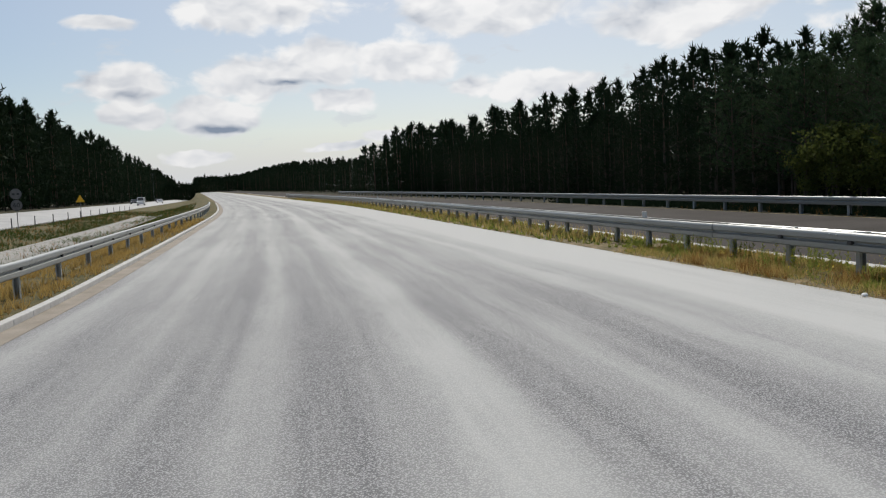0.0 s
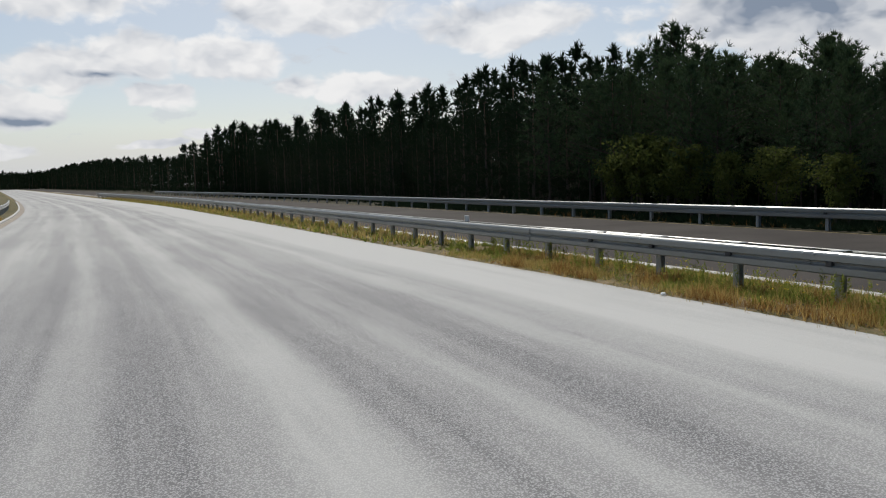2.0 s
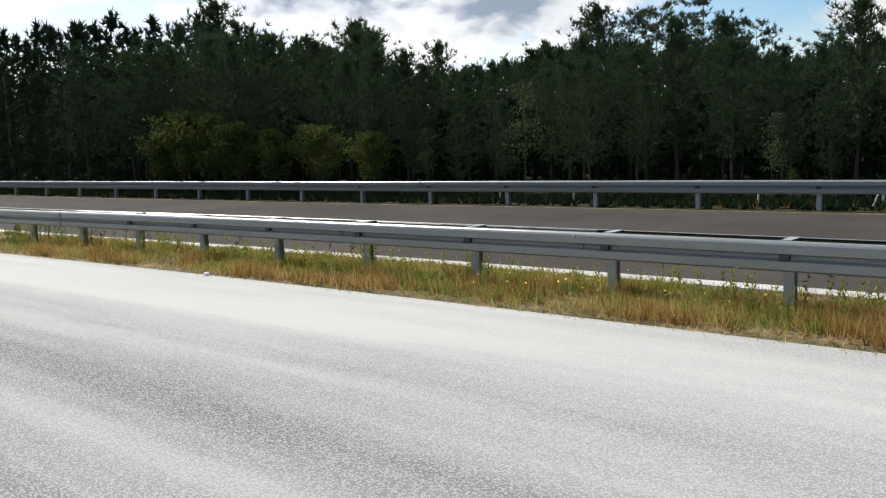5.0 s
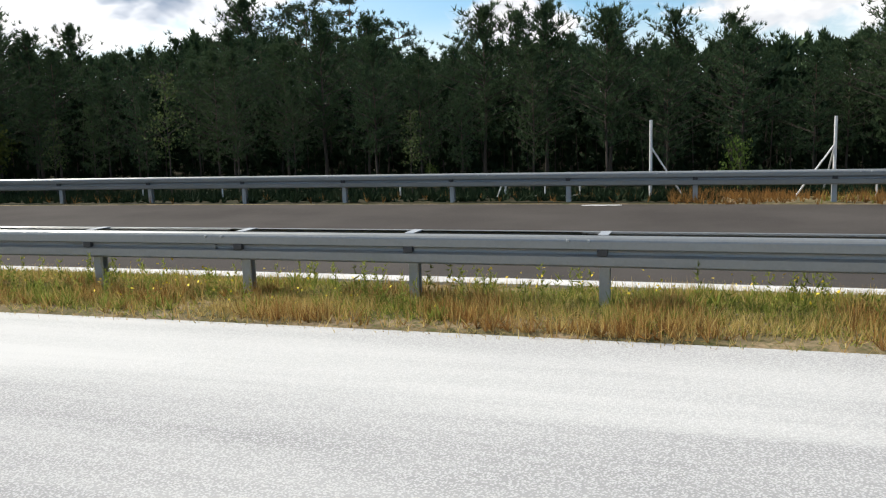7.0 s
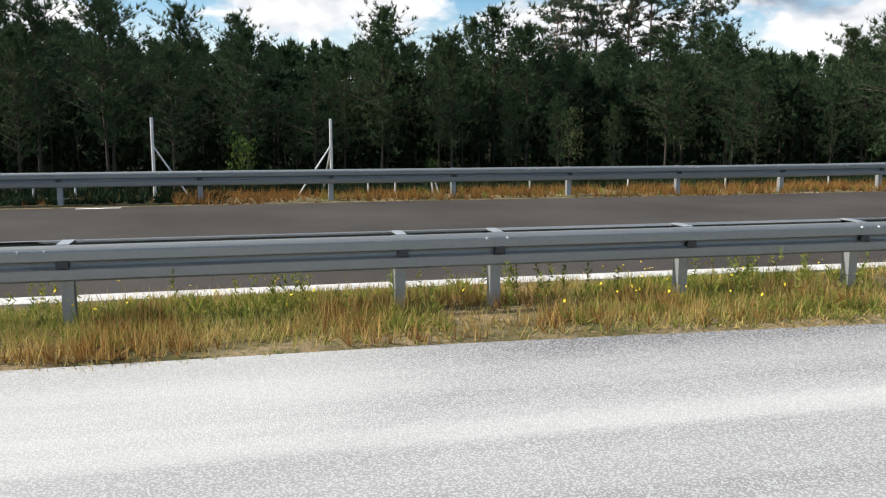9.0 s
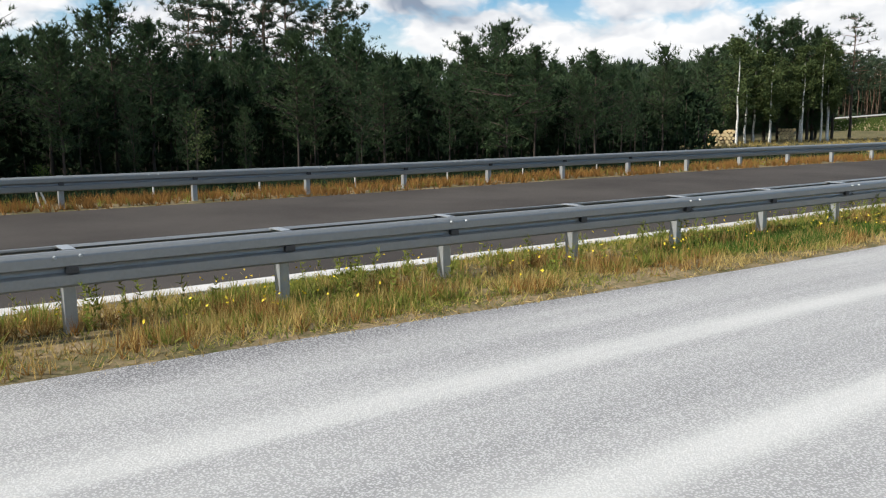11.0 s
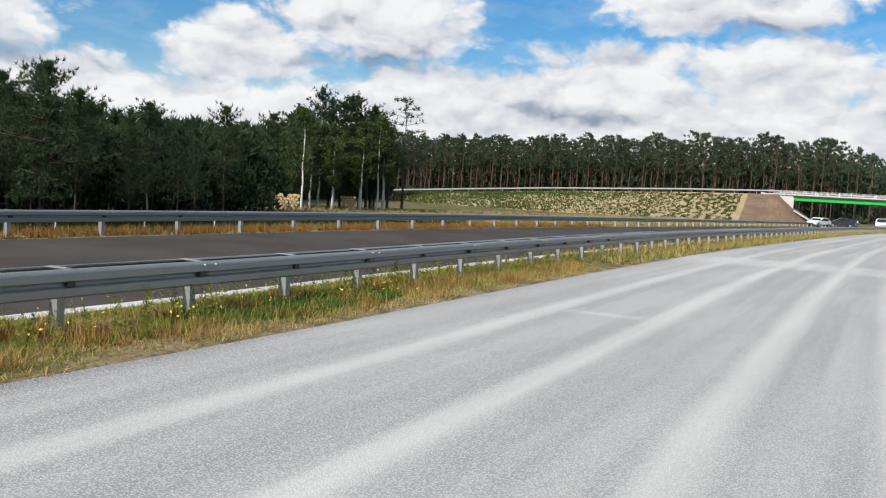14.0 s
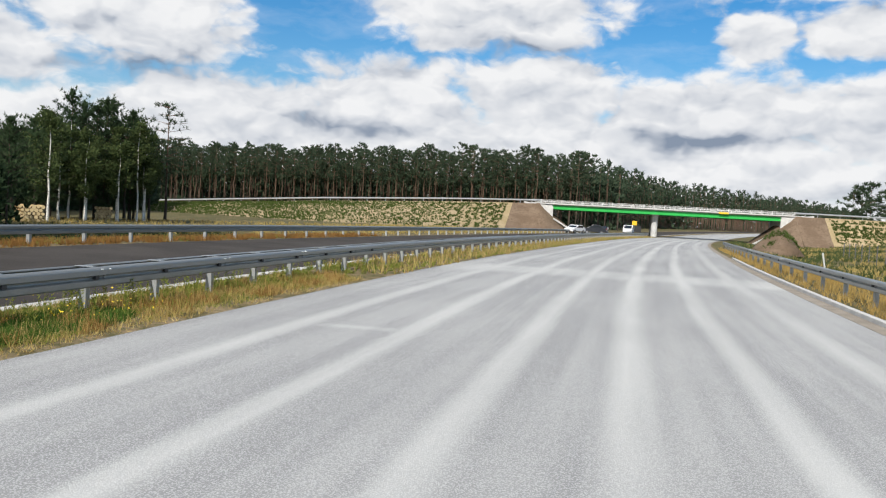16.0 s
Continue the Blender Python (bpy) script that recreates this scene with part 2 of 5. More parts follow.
def dusty_road():
    """Fresh coarse asphalt under pale lime dust, swept into bands by wheels; painted paler far west for haze and
    grazing light. UV: metres across and along.
    """
    m = Mat("dusty_asphalt", 0.9, 0.0, 0.12)
    uv = m.N("ShaderNodeSeparateXYZ")
    m.put(m.co.outputs["UV"], uv.inputs[0])
    off, along = uv.outputs[0], uv.outputs[1]
    wob = m.math("MULTIPLY", m.math("SUBTRACT", m.noise(0.11, 2.0), 0.5), 0.14)
    o = m.math("ADD", off, wob)
    east = m.span(along, -7.0, 3.0)
    bands = None
    for c, w, s in ((5.05, 0.26, 0.75), (3.35, 0.28, 0.85), (1.55, 0.30, 1.0), (0.0, 0.36, 1.0), (-1.5, 0.30, 1.0), (-3.3, 0.34, 0.7), (6.2, 0.5, 0.5)):
        d = m.math("ABSOLUTE", m.math("SUBTRACT", o, c))
        v = m.math("MULTIPLY", m.span(d, w * 1.15, w * 0.15), s * 0.8)
        bands = v if bands is None else m.math("MAXIMUM", bands, v)
    bands = m.math("MULTIPLY", bands, east)
    ow = m.math("ADD", o, m.math("MULTIPLY", m.math("SUBTRACT", m.noise(0.9, 5.0, 0.65, "UV", (1.0, 0.22, 1.0)), 0.5), 0.7))
    wband = None
    for c, w, s in ((-1.2, 0.34, 0.75), (0.58, 0.46, 1.0), (2.25, 0.26, 0.6), (3.9, 0.36, 0.75), (-2.9, 0.8, 0.5), (5.5, 1.3, 0.75), (-4.2, 0.6, 0.6)):
        d = m.math("ABSOLUTE", m.math("SUBTRACT", ow, c))
        v = m.math("MULTIPLY", m.span(d, w * 1.3, w * 0.1), s * 0.9)
        wband = v if wband is None else m.math("MAXIMUM", wband, v)
    wband = m.math("MULTIPLY", wband, m.math("SUBTRACT", 1.0, east))
    cross = m.math("MULTIPLY", m.span(m.math("ABSOLUTE", m.math("SUBTRACT", along, 15.6)), 0.32, 0.0), m.span(m.math("ABSOLUTE", m.math("SUBTRACT", off, 4.1)), 0.95, 0.4, 0.0, 0.5))
    cross2 = m.math("MULTIPLY", m.span(m.math("ABSOLUTE", m.math("SUBTRACT", along, 33.0)), 3.0, 1.0), 0.6)
    dust = m.math("MAXIMUM", m.math("MAXIMUM", bands, wband), m.math("MAXIMUM", cross, cross2))
    drift = m.math("MULTIPLY", m.span(m.math("ADD", off, m.math("MULTIPLY", wob, 3.0)), 3.4, 6.0, 0.0, 1.0), m.span(m.math("ADD", along, m.math("MULTIPLY", off, -0.3)), 1.2, -1.4))
    streak = m.noise(1.0, 4.0, 0.6, "UV", (1.6, 0.05, 1.0))
    patch = m.noise(0.35, 4.0, 0.6, "UV", (1.0, 0.35, 1.0))
    dust = m.math("ADD", m.math("MULTIPLY", dust, m.span(m.noise(0.5, 4.0, 0.6, "UV", (1.0, 0.12, 1.0)), 0.25, 0.7, 0.4, 0.68)), m.math("MULTIPLY", m.span(m.math("ADD", m.math("MULTIPLY", streak, 0.6), m.math("MULTIPLY", patch, 0.4)), 0.40, 0.62), m.span(east, 0.0, 1.0, 0.36, 0.28)))
    dust = m.math("ADD", dust, m.math("MAXIMUM", m.math("MULTIPLY", east, m.span(off, 5.2, 7.0, 0.34, 0.0)), m.math("MULTIPLY", drift, 0.6)))
    # no dust here: paints the haze and grazing light of the far western road
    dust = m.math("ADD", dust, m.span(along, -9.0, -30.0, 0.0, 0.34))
    grain = m.voronoi(66.0, "UV")
    fine = m.noise(120.0, 2.0, 0.6, "UV")
    pits = m.span(m.math("ADD", m.math("MULTIPLY", grain, 0.75), m.math("MULTIPLY", m.noise(40.0, 6.0, 0.85, "UV", (1.2, 0.8, 1.0)), 0.8)), 0.57, 0.86)
    stone = m.mix(pits, (0.42, 0.42, 0.42), (0.085, 0.085, 0.09))
    mottled = m.mix(m.math("MULTIPLY", m.noise(2.2, 6.0, 0.75, "UV"), 0.5), stone, (0.27, 0.27, 0.27))
    keep = m.math("MULTIPLY", dust, m.span(pits, 1.0, 0.2, 0.84, 1.0))
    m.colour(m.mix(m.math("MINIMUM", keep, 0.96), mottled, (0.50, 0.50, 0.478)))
    m.rough(m.span(dust, 0.0, 1.0, 0.8, 0.95))
    m.bump(m.math("MULTIPLY", pits, -1.0), 0.35, 0.005)
    return m.m


def leaf(name, a, b, c, trans=0.25):
    m = Mat(name, 0.85, 0.0, 0.06)
    col = m.mix(m.island(), a, b)
    col = m.mix(m.math("MULTIPLY", m.rand(), 0.6), col, c)
    m.colour(col)
    tr = m.N("ShaderNodeBsdfTranslucent")
    m.put(col, tr.inputs[0])
    ms = m.N("ShaderNodeMixShader")
    ms.inputs[0].default_value = trans
    m.put(m.b.outputs[0], ms.inputs[1])
    m.put(tr.outputs[0], ms.inputs[2])
    m.put(ms.outputs[0], m.nt.nodes["Material Output"].inputs[0])
    return m.m


def bark(name, low, high, z0, z1):
    """Scots pine bark: grey-brown plates below, flaking orange above."""
    m = Mat(name, 0.85, 0.0, 0.2)
    sp = m.N("ShaderNodeSeparateXYZ")
    m.put(m.co.outputs["Object"], sp.inputs[0])
    f = m.span(m.math("ADD", sp.outputs[2], m.math("MULTIPLY", m.noise(1.5), 2.0)), z0, z1)
    col = m.mix(f, low, high)
    m.colour(m.mix(m.math("MULTIPLY", m.noise(9.0, 5.0, 0.7, "Object", (1, 1, 0.3)), 0.9), col, (0.05, 0.04, 0.03)))
    m.bump(m.noise(12.0, 4.0, 0.6, "Object", (1, 1, 0.25)), 0.6, 0.02)
    return m.m


def ground_mat(name, a, b, c, s=0.5):
    m = Mat(name, 0.95, 0.0, 0.1)
    col = m.mix(m.span(m.noise(s, 6.0, 0.65), 0.38, 0.62), a, b)
    col = m.mix(m.span(m.noise(s * 9, 5.0, 0.7), 0.45, 0.7), col, c)
    m.colour(col)
    m.bump(m.noise(14.0, 5.0, 0.7), 0.7, 0.04)
    return m.m


def steel(name, base, rough, metal=0.85):
    """Hot-dip galvanised steel: spangled zinc with dull streaks."""
    m = Mat(name, rough, metal, 0.5)
    sp = m.voronoi(40.0, "Object", "Color")
    bw = m.N("ShaderNodeRGBToBW")
    m.put(sp, bw.inputs[0])
    n = m.math("ADD", m.math("MULTIPLY", bw.outputs[0], 0.2), m.math("MULTIPLY", m.noise(1.2, 5.0, 0.6, "Object", (0.3, 1, 2)), 0.8))
    m.colour(m.mix(m.span(n, 0.3, 0.7), base, tuple(q * 0.87 for q in base)))
    m.rough(m.span(m.noise(3.0, 4.0), 0.3, 0.7, rough - 0.02, rough + 0.05))
    return m.m


def striped_birch():
    m = Mat("birch_bark", 0.7, 0.0, 0.3)
    n = m.noise(5.0, 4.0, 0.7, "Object", (1.0, 1.0, 4.0))
    m.colour(m.mix(m.span(n, 0.56, 0.63), (0.68, 0.66, 0.60), (0.06, 0.05, 0.045)))
    return m.m


M_ROAD = dusty_road()
M_ASPHALT = plain("dark_asphalt", (0.047, 0.042, 0.038), (0.072, 0.065, 0.058), 0.35, 0.9, 0.0, 0.4, 0.05, 90.0)
M_OLD_ROAD = plain("worn_road", (0.30, 0.30, 0.30), (0.40, 0.40, 0.39), 0.4, 0.7, 0.0, 0.2, 0.4, 50.0)
M_CONCRETE = plain("pale_concrete", (0.42, 0.41, 0.39), (0.58, 0.57, 0.54), 2.0, 0.85, 0.0, 0.25)
M_GUTTER = plain("dusty_gutter", (0.20, 0.17, 0.13), (0.30, 0.26, 0.21), 1.5, 0.9, 0.0, 0.4)
M_SLAB = plain("dirty_slab", (0.20, 0.19, 0.16), (0.32, 0.31, 0.28), 0.7, 0.9, 0.0, 0.3)
M_CONCRETE_GREY = plain("grey_concrete", (0.42, 0.42, 0.41), (0.56, 0.56, 0.54), 1.2, 0.85)
M_ZINC = steel("galvanised_beam", (0.26, 0.272, 0.265), 0.30, 0.38)
M_ZINC_POST = steel("galvanised_post", (0.42, 0.44, 0.445), 0.5, 0.6)
M_ZINC_DARK = plain("dull_bracket", (0.04, 0.04, 0.04), (0.08, 0.08, 0.08), 8.0, 0.6, 0.5)
M_FENCE_POST = plain("pale_fence_post", (0.55, 0.55, 0.53), (0.70, 0.70, 0.68), 5.0, 0.6)
M_VERGE = ground_mat("sandy_verge", (0.12, 0.10, 0.048), (0.28, 0.21, 0.125), (0.065, 0.075, 0.022), 1.2)
M_SAND = ground_mat("sandy_slope", (0.40, 0.31, 0.19), (0.34, 0.26, 0.145), (0.25, 0.21, 0.10), 0.25)
M_EARTH = ground_mat("bare_earth", (0.15, 0.105, 0.07), (0.20, 0.145, 0.10), (0.12, 0.085, 0.055), 0.3)
# litter colour kept very dark, with the wood's shade in it
M_SHADED_FLOOR = ground_mat("shaded_forest_floor", (0.03, 0.027, 0.015), (0.045, 0.04, 0.02), (0.028, 0.034, 0.012), 0.4)
M_MEADOW = ground_mat("dry_meadow", (0.10, 0.088, 0.042), (0.16, 0.13, 0.065), (0.06, 0.07, 0.024), 0.3)
M_PINE = leaf("pine_needles", (0.026, 0.050, 0.026), (0.062, 0.098, 0.046), (0.058, 0.085, 0.036), 0.2)
# needles paled and greyed: distance haze mixed into the colour
M_PINE_FAR = leaf("hazed_pine_needles", (0.046, 0.072, 0.046), (0.080, 0.110, 0.064), (0.066, 0.092, 0.054), 0.2)
# darker copy of the pine needles: shade of the backlit woods put into colour
M_SHADED_NEEDLES = leaf("shaded_needles", (0.014, 0.028, 0.014), (0.024, 0.042, 0.019), (0.020, 0.034, 0.016), 0.1)
M_BIRCH_LEAF = leaf("birch_leaves", (0.055, 0.085, 0.032), (0.10, 0.125, 0.045), (0.07, 0.095, 0.035), 0.3)
M_SAPLING_LEAF = leaf("sapling_leaves", (0.055, 0.075, 0.02), (0.105, 0.12, 0.032), (0.075, 0.092, 0.024), 0.35)
M_BUSH_LEAF = leaf("bush_leaves", (0.075, 0.13, 0.03), (0.12, 0.17, 0.04), (0.09, 0.14, 0.03), 0.3)
M_SLOPE_LEAF = leaf("slope_shrub_leaves", (0.045, 0.08, 0.02), (0.10, 0.13, 0.035), (0.07, 0.10, 0.025), 0.25)
M_GRASS = leaf("green_grass", (0.07, 0.125, 0.022), (0.44, 0.42, 0.10), (0.20, 0.24, 0.05), 0.4)
M_CLOVER = leaf("clover_leaves", (0.05, 0.11, 0.02), (0.11, 0.19, 0.035), (0.08, 0.14, 0.03), 0.35)
M_STRAW = leaf("dry_grass", (0.22, 0.14, 0.05), (0.66, 0.52, 0.21), (0.46, 0.36, 0.12), 0.35)
M_RUST_GRASS = leaf("rusty_grass", (0.30, 0.19, 0.065), (0.56, 0.40, 0.14), (0.44, 0.30, 0.09), 0.35)
M_RUST_DARK = leaf("dead_weeds", (0.17, 0.085, 0.03), (0.38, 0.21, 0.065), (0.26, 0.14, 0.045), 0.25)
M_FLOWER = plain("yellow_petals", (0.75, 0.55, 0.02), (0.80, 0.62, 0.05), 20.0)
# grey-brown lower bark, darkened further to paint in shade between the trunks
M_BARK = bark("pine_bark", (0.07, 0.058, 0.048), (0.22, 0.135, 0.09), 2.0, 8.0)
# pine bark again, darkened by the shade within the crowns
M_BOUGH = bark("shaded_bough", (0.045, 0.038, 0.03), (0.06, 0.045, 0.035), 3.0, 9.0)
M_BARK_DARK = bark("dark_bark", (0.09, 0.075, 0.06), (0.17, 0.11, 0.07), 3.0, 9.0)
M_BIRCH = striped_birch()
M_LOG = plain("sawn_logs", (0.42, 0.28, 0.13), (0.56, 0.40, 0.20), 3.0, 0.85)
M_LOG_END = plain("log_ends", (0.60, 0.46, 0.24), (0.70, 0.55, 0.30), 12.0, 0.85)
M_GREEN = plain("green_paint", (0.02, 0.36, 0.06), (0.03, 0.42, 0.08), 0.8, 0.45, 0.0, 0.05)
M_DARK_STEEL = plain("dark_underside", (0.05, 0.05, 0.05), (0.09, 0.09, 0.09), 1.0, 0.7)
M_WHITE_CAR = plain("white_paint", (0.74, 0.74, 0.74), (0.80, 0.80, 0.80), 1.0, 0.25, 0.0, 0.0, 0.5)
M_DARK_CAR = plain("dark_paint", (0.025, 0.028, 0.035), (0.035, 0.038, 0.045), 1.0, 0.25, 0.0, 0.0, 0.5)
M_GLASS = plain("tinted_glass", (0.02, 0.025, 0.03), (0.03, 0.035, 0.04), 1.0, 0.08, 0.0, 0.0, 0.6)
M_RUBBER = plain("black_rubber", (0.015, 0.015, 0.015), (0.03, 0.03, 0.03), 10.0, 0.85)
M_RIM = plain("alloy_rim", (0.45, 0.45, 0.46), (0.55, 0.55, 0.56), 10.0, 0.35, 0.8)
M_LAMP_RED = plain("red_lens", (0.35, 0.01, 0.01), (0.45, 0.02, 0.02), 10.0, 0.3)
M_LAMP_CLEAR = plain("clear_lens", (0.7, 0.7, 0.68), (0.8, 0.8, 0.78), 10.0, 0.15)
M_YELLOW = plain("yellow_sign", (0.80, 0.45, 0.02), (0.85, 0.52, 0.03), 4.0, 0.5)
M_SIGN_BACK = plain("sign_grey", (0.12, 0.12, 0.12), (0.17, 0.17, 0.17), 4.0, 0.5, 0.3)
M_BLACK = plain("black_print", (0.02, 0.02, 0.02), (0.03, 0.03, 0.03), 10.0, 0.6)
M_STONE = plain("white_stone", (0.75, 0.75, 0.72), (0.82, 0.82, 0.8), 10.0, 0.8)

# ---- plan: a motorway on a wide bend, x along it, offsets across it ----
def lerp_table(table, x):
    for (a, va), (b, vb) in zip(table, table[1:]):
        if x <= b:
            return va + (vb - va) * max(0.0, min(1.0, (x - a) / (b - a)))
    return table[-1][1]


# run of the motorway: the sum of these slopes along x; the older road in the south keeps a plain bend
SLOPES = [(-1000, 0.15), (-150, 0.15), (-90, 0.125), (-60, 0.078), (-17, 0.070), (-14, 0.045), (0, 0.0), (10, -0.025), (21, -0.04), (30, -0.052), (42, -0.072), (50, -0.084), (70, -0.088),
          (90, -0.10), (115, -0.125), (178, -0.20), (300, -0.36), (1000, -0.40)]
BEND, STRAIGHT = 358.85, 48.0
# the carriageways lie in a gentle hollow
RISE = [(-1000, 8.0), (-600, 5.0), (-300, 2.4), (-150, 0.9), (-100, 0.5), (-60, 0.22), (-40, 0.11), (-25, 0.03), (-18, 0.0), (12, 0.0), (21, 0.06), (30, 0.11), (42, 0.15), (60, 0.17), (178, 0.25), (350, 2.6), (1000, 6.0)]


def slope(x, off=0.0):
    f = max(0.0, min(1.0, (-off - 8.0) / 5.0))
    return lerp_table(SLOPES, x) * (1 - f) - max(-STRAIGHT, min(STRAIGHT, x)) / BEND * f


def turned(x):
    """The slopes summed from nought to x."""
    stops = sorted([q for q, _ in SLOPES if 0 < q < x or x < q < 0] + [0.0, x])
    y = sum((lerp_table(SLOPES, p) + lerp_table(SLOPES, q)) / 2 * (q - p) for p, q in zip(stops, stops[1:]))
    return y if x > 0 else -y


turned = functools.lru_cache(maxsize=None)(turned)


def axis(x, off=0.0):
    f = max(0.0, min(1.0, (-off - 8.0) / 5.0))
    a = abs(x)
    old = -a * a / 2 / BEND if a < STRAIGHT else -STRAIGHT * STRAIGHT / 2 / BEND - (a - STRAIGHT) * STRAIGHT / BEND
    return old * f + turned(float(x)) * (1 - f)


def rise(x, off=0.0):
    return lerp_table(RISE, x) * max(0.0, min(1.0, (off + 13.0) / 5.0))


PROFILE = [(-400, 1.5), (-60, 1.2), (-29, 0.9), (-28, 0.85), (-20, -0.1), (-18, -0.12), (-13.2, -0.35), (-12.6, -0.42), (-10.2, -0.42), (-9.4, -0.2), (-7.2, -0.02),
           (-5.25, 0.02), (-5.1, -0.06), (6.75, -0.06), (7.0, 0.012), (8.0, 0.03), (9.1, 0.012), (9.3, -0.05), (18.2, 0.0), (18.5, 0.075), (20.5, 0.05), (24, -0.05), (30, 0.0), (400, 0.4)]


def edge_shift(x):
    """The median's southern edge bulges a little to the south in the east."""
    return -0.27 * max(0.0, min(1.0, (x - 2.0) / 7.0))


def ground_z(off, x=0.0):
    """Height over the carriageway."""
    return lerp_table(PROFILE, off - edge_shift(x) if 5 < off < 7.6 else off)


def at(x, off, z=None):
    return (x, axis(x, off) + off, (ground_z(off, x) if z is None else z) + rise(x, off))


def along(x, off, z, turn=0.0):
    """A pose on the road: x along it, y across it to the north."""
    grade = math.degrees(math.atan((rise(x + 2, off) - rise(x - 2, off)) / 4))
    return pose(x, axis(x, off) + off, z + rise(x, off), 0, -grade, math.degrees(math.atan(slope(x, off)))) @ pose(0, 0, 0, 0, 0, turn)


def mesh_of(name, verts, faces, mats, slots=None, smooth=False):
    me = bpy.data.meshes.new(name)
    me.from_pydata([tuple(v) for v in verts], [], [tuple(f) for f in faces])
    for m in mats if isinstance(mats, (list, tuple)) else [mats]:
        me.materials.append(m)
    if slots is not None:
        me.polygons.foreach_set("material_index", slots)
    if smooth:
        me.polygons.foreach_set("use_smooth", [True] * len(me.polygons))
    me.update()
    return me


def from_bm(name, bm, mat, smooth=False):
    me = bpy.data.meshes.new(name)
    bmesh.ops.recalc_face_normals(bm, faces=bm.faces)
    bm.to_mesh(me)
    bm.free()
    me.materials.append(mat)
    if smooth:
        me.polygons.foreach_set("use_smooth", [True] * len(me.polygons))
    return me


def hang(name, me, parent, m=None, label=""):
    """A mesh as a part of a thing."""
    ob = new(name, me)
    ob.parent = parent
    if m is not None:
        ob.matrix_local = m
    if label:
        ob["label"] = label
    return ob


def part(name, bm, material, parent, label="", m=None, smooth=False):
    return hang(name, from_bm(name, bm, material, smooth), parent, m, label)


def box(bm, x0, x1, y0, y1, z0, z1, bevel=0.0):
    r = bmesh.ops.create_cube(bm, size=1.0, matrix=Matrix.LocRotScale(((x0 + x1) / 2, (y0 + y1) / 2, (z0 + z1) / 2), None, (x1 - x0, y1 - y0, z1 - z0)))
    if bevel:
        es = list({e for v in r["verts"] for e in v.link_edges})
        bmesh.ops.bevel(bm, geom=es, offset=bevel, segments=2, affect="EDGES", profile=0.5)
    return bm


def rod(bm, a, b, r0, r1=None, n=10):
    a, b = Vector(a), Vector(b)
    d = b - a
    m = Matrix.Translation((a + b) / 2) @ d.to_track_quat("Z", "Y").to_matrix().to_4x4()
    bmesh.ops.create_cone(bm, cap_ends=True, segments=n, radius1=r0, radius2=r0 if r1 is None else r1, depth=d.length, matrix=m)
    return bm


def sweep(bm, profile, length, closed=True):
    """A profile in (y, z) drawn along x, centred."""
    n = len(profile)
    a = [bm.verts.new((-length / 2, y, z)) for y, z in profile]
    b = [bm.verts.new((length / 2, y, z)) for y, z in profile]
    for i in range(n if closed else n - 1):
        j = (i + 1) % n
        bm.faces.new((a[i], a[j], b[j], b[i]))
    if closed:
        bm.faces.new(a[::-1])
        bm.faces.new(b)
    return bm


def thing(name, m=None, **tags):
    ob = new(name)
    ob.empty_display_size = 0.2
    if m is not None:
        ob.matrix_world = m
    return tagged(ob, **tags)


# ---- ground ----
def steps(stops):
    out = []
    for (a, n), (b, _) in zip(stops, stops[1:]):
        out += [a + (b - a) * i / n for i in range(n)]
    return out + [stops[-1][0]]


XS = steps([(-2600, 8), (-600, 12), (-160, 24), (-60, 60), (60, 24), (180, 12), (600, 8), (2600, 1)])


def build_ground():
    offs = steps([(-2600, 3), (-400, 3), (-60, 6), (-29, 2), (-28, 4), (-20, 2), (-18, 6), (-13.2, 2), (-12.6, 2), (-10.2, 2), (-9.4, 4), (-7.2, 6), (-5.25, 1), (-5.1, 2), (6.2, 2), (6.4, 5),
                  (7.0, 8), (9.1, 1), (9.3, 3), (18.2, 1), (18.5, 6), (20.5, 4), (24, 4), (30, 6), (60, 4), (400, 3), (2600, 1)])
    verts, faces, slots = [], [], []
    for x in XS:
        for o in offs:
            rough = 0.035 if (-9.4 < o < -5.3 or 7.1 < o < 9.0 or 18.6 < o) and abs(x) < 120 else 0.0
            if o < -13 or o > 22:
                rough = 0.12
            verts.append((x, axis(x, o) + o, ground_z(o, x) + rise(x, o) + rough * noise.noise((x * 0.6, o * 1.3, 0.0))))
    k = len(offs)
    for i in range(len(XS) - 1):
        for j in range(k - 1):
            faces.append((i * k + j, i * k + k + j, i * k + k + j + 1, i * k + j + 1))
            c, cx = (offs[j] + offs[j + 1]) / 2, (XS[i] + XS[i + 1]) / 2
            s = 0
            # west of x = 0 the verge too gets the dark floor, as painted tree shade
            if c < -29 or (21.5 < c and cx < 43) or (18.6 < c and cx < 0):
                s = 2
            elif c > 20.5 and cx >= 43:
                s = 3
            elif c < -5.3:
                s = 3
            slots.append(s)
    tagged(new("ground", mesh_of("ground", verts, faces, [M_VERGE, M_SAND, M_SHADED_FLOOR, M_MEADOW], slots, True)),
           "sandy ground with sparse grass beside the motorway", "ground", kind="structure")


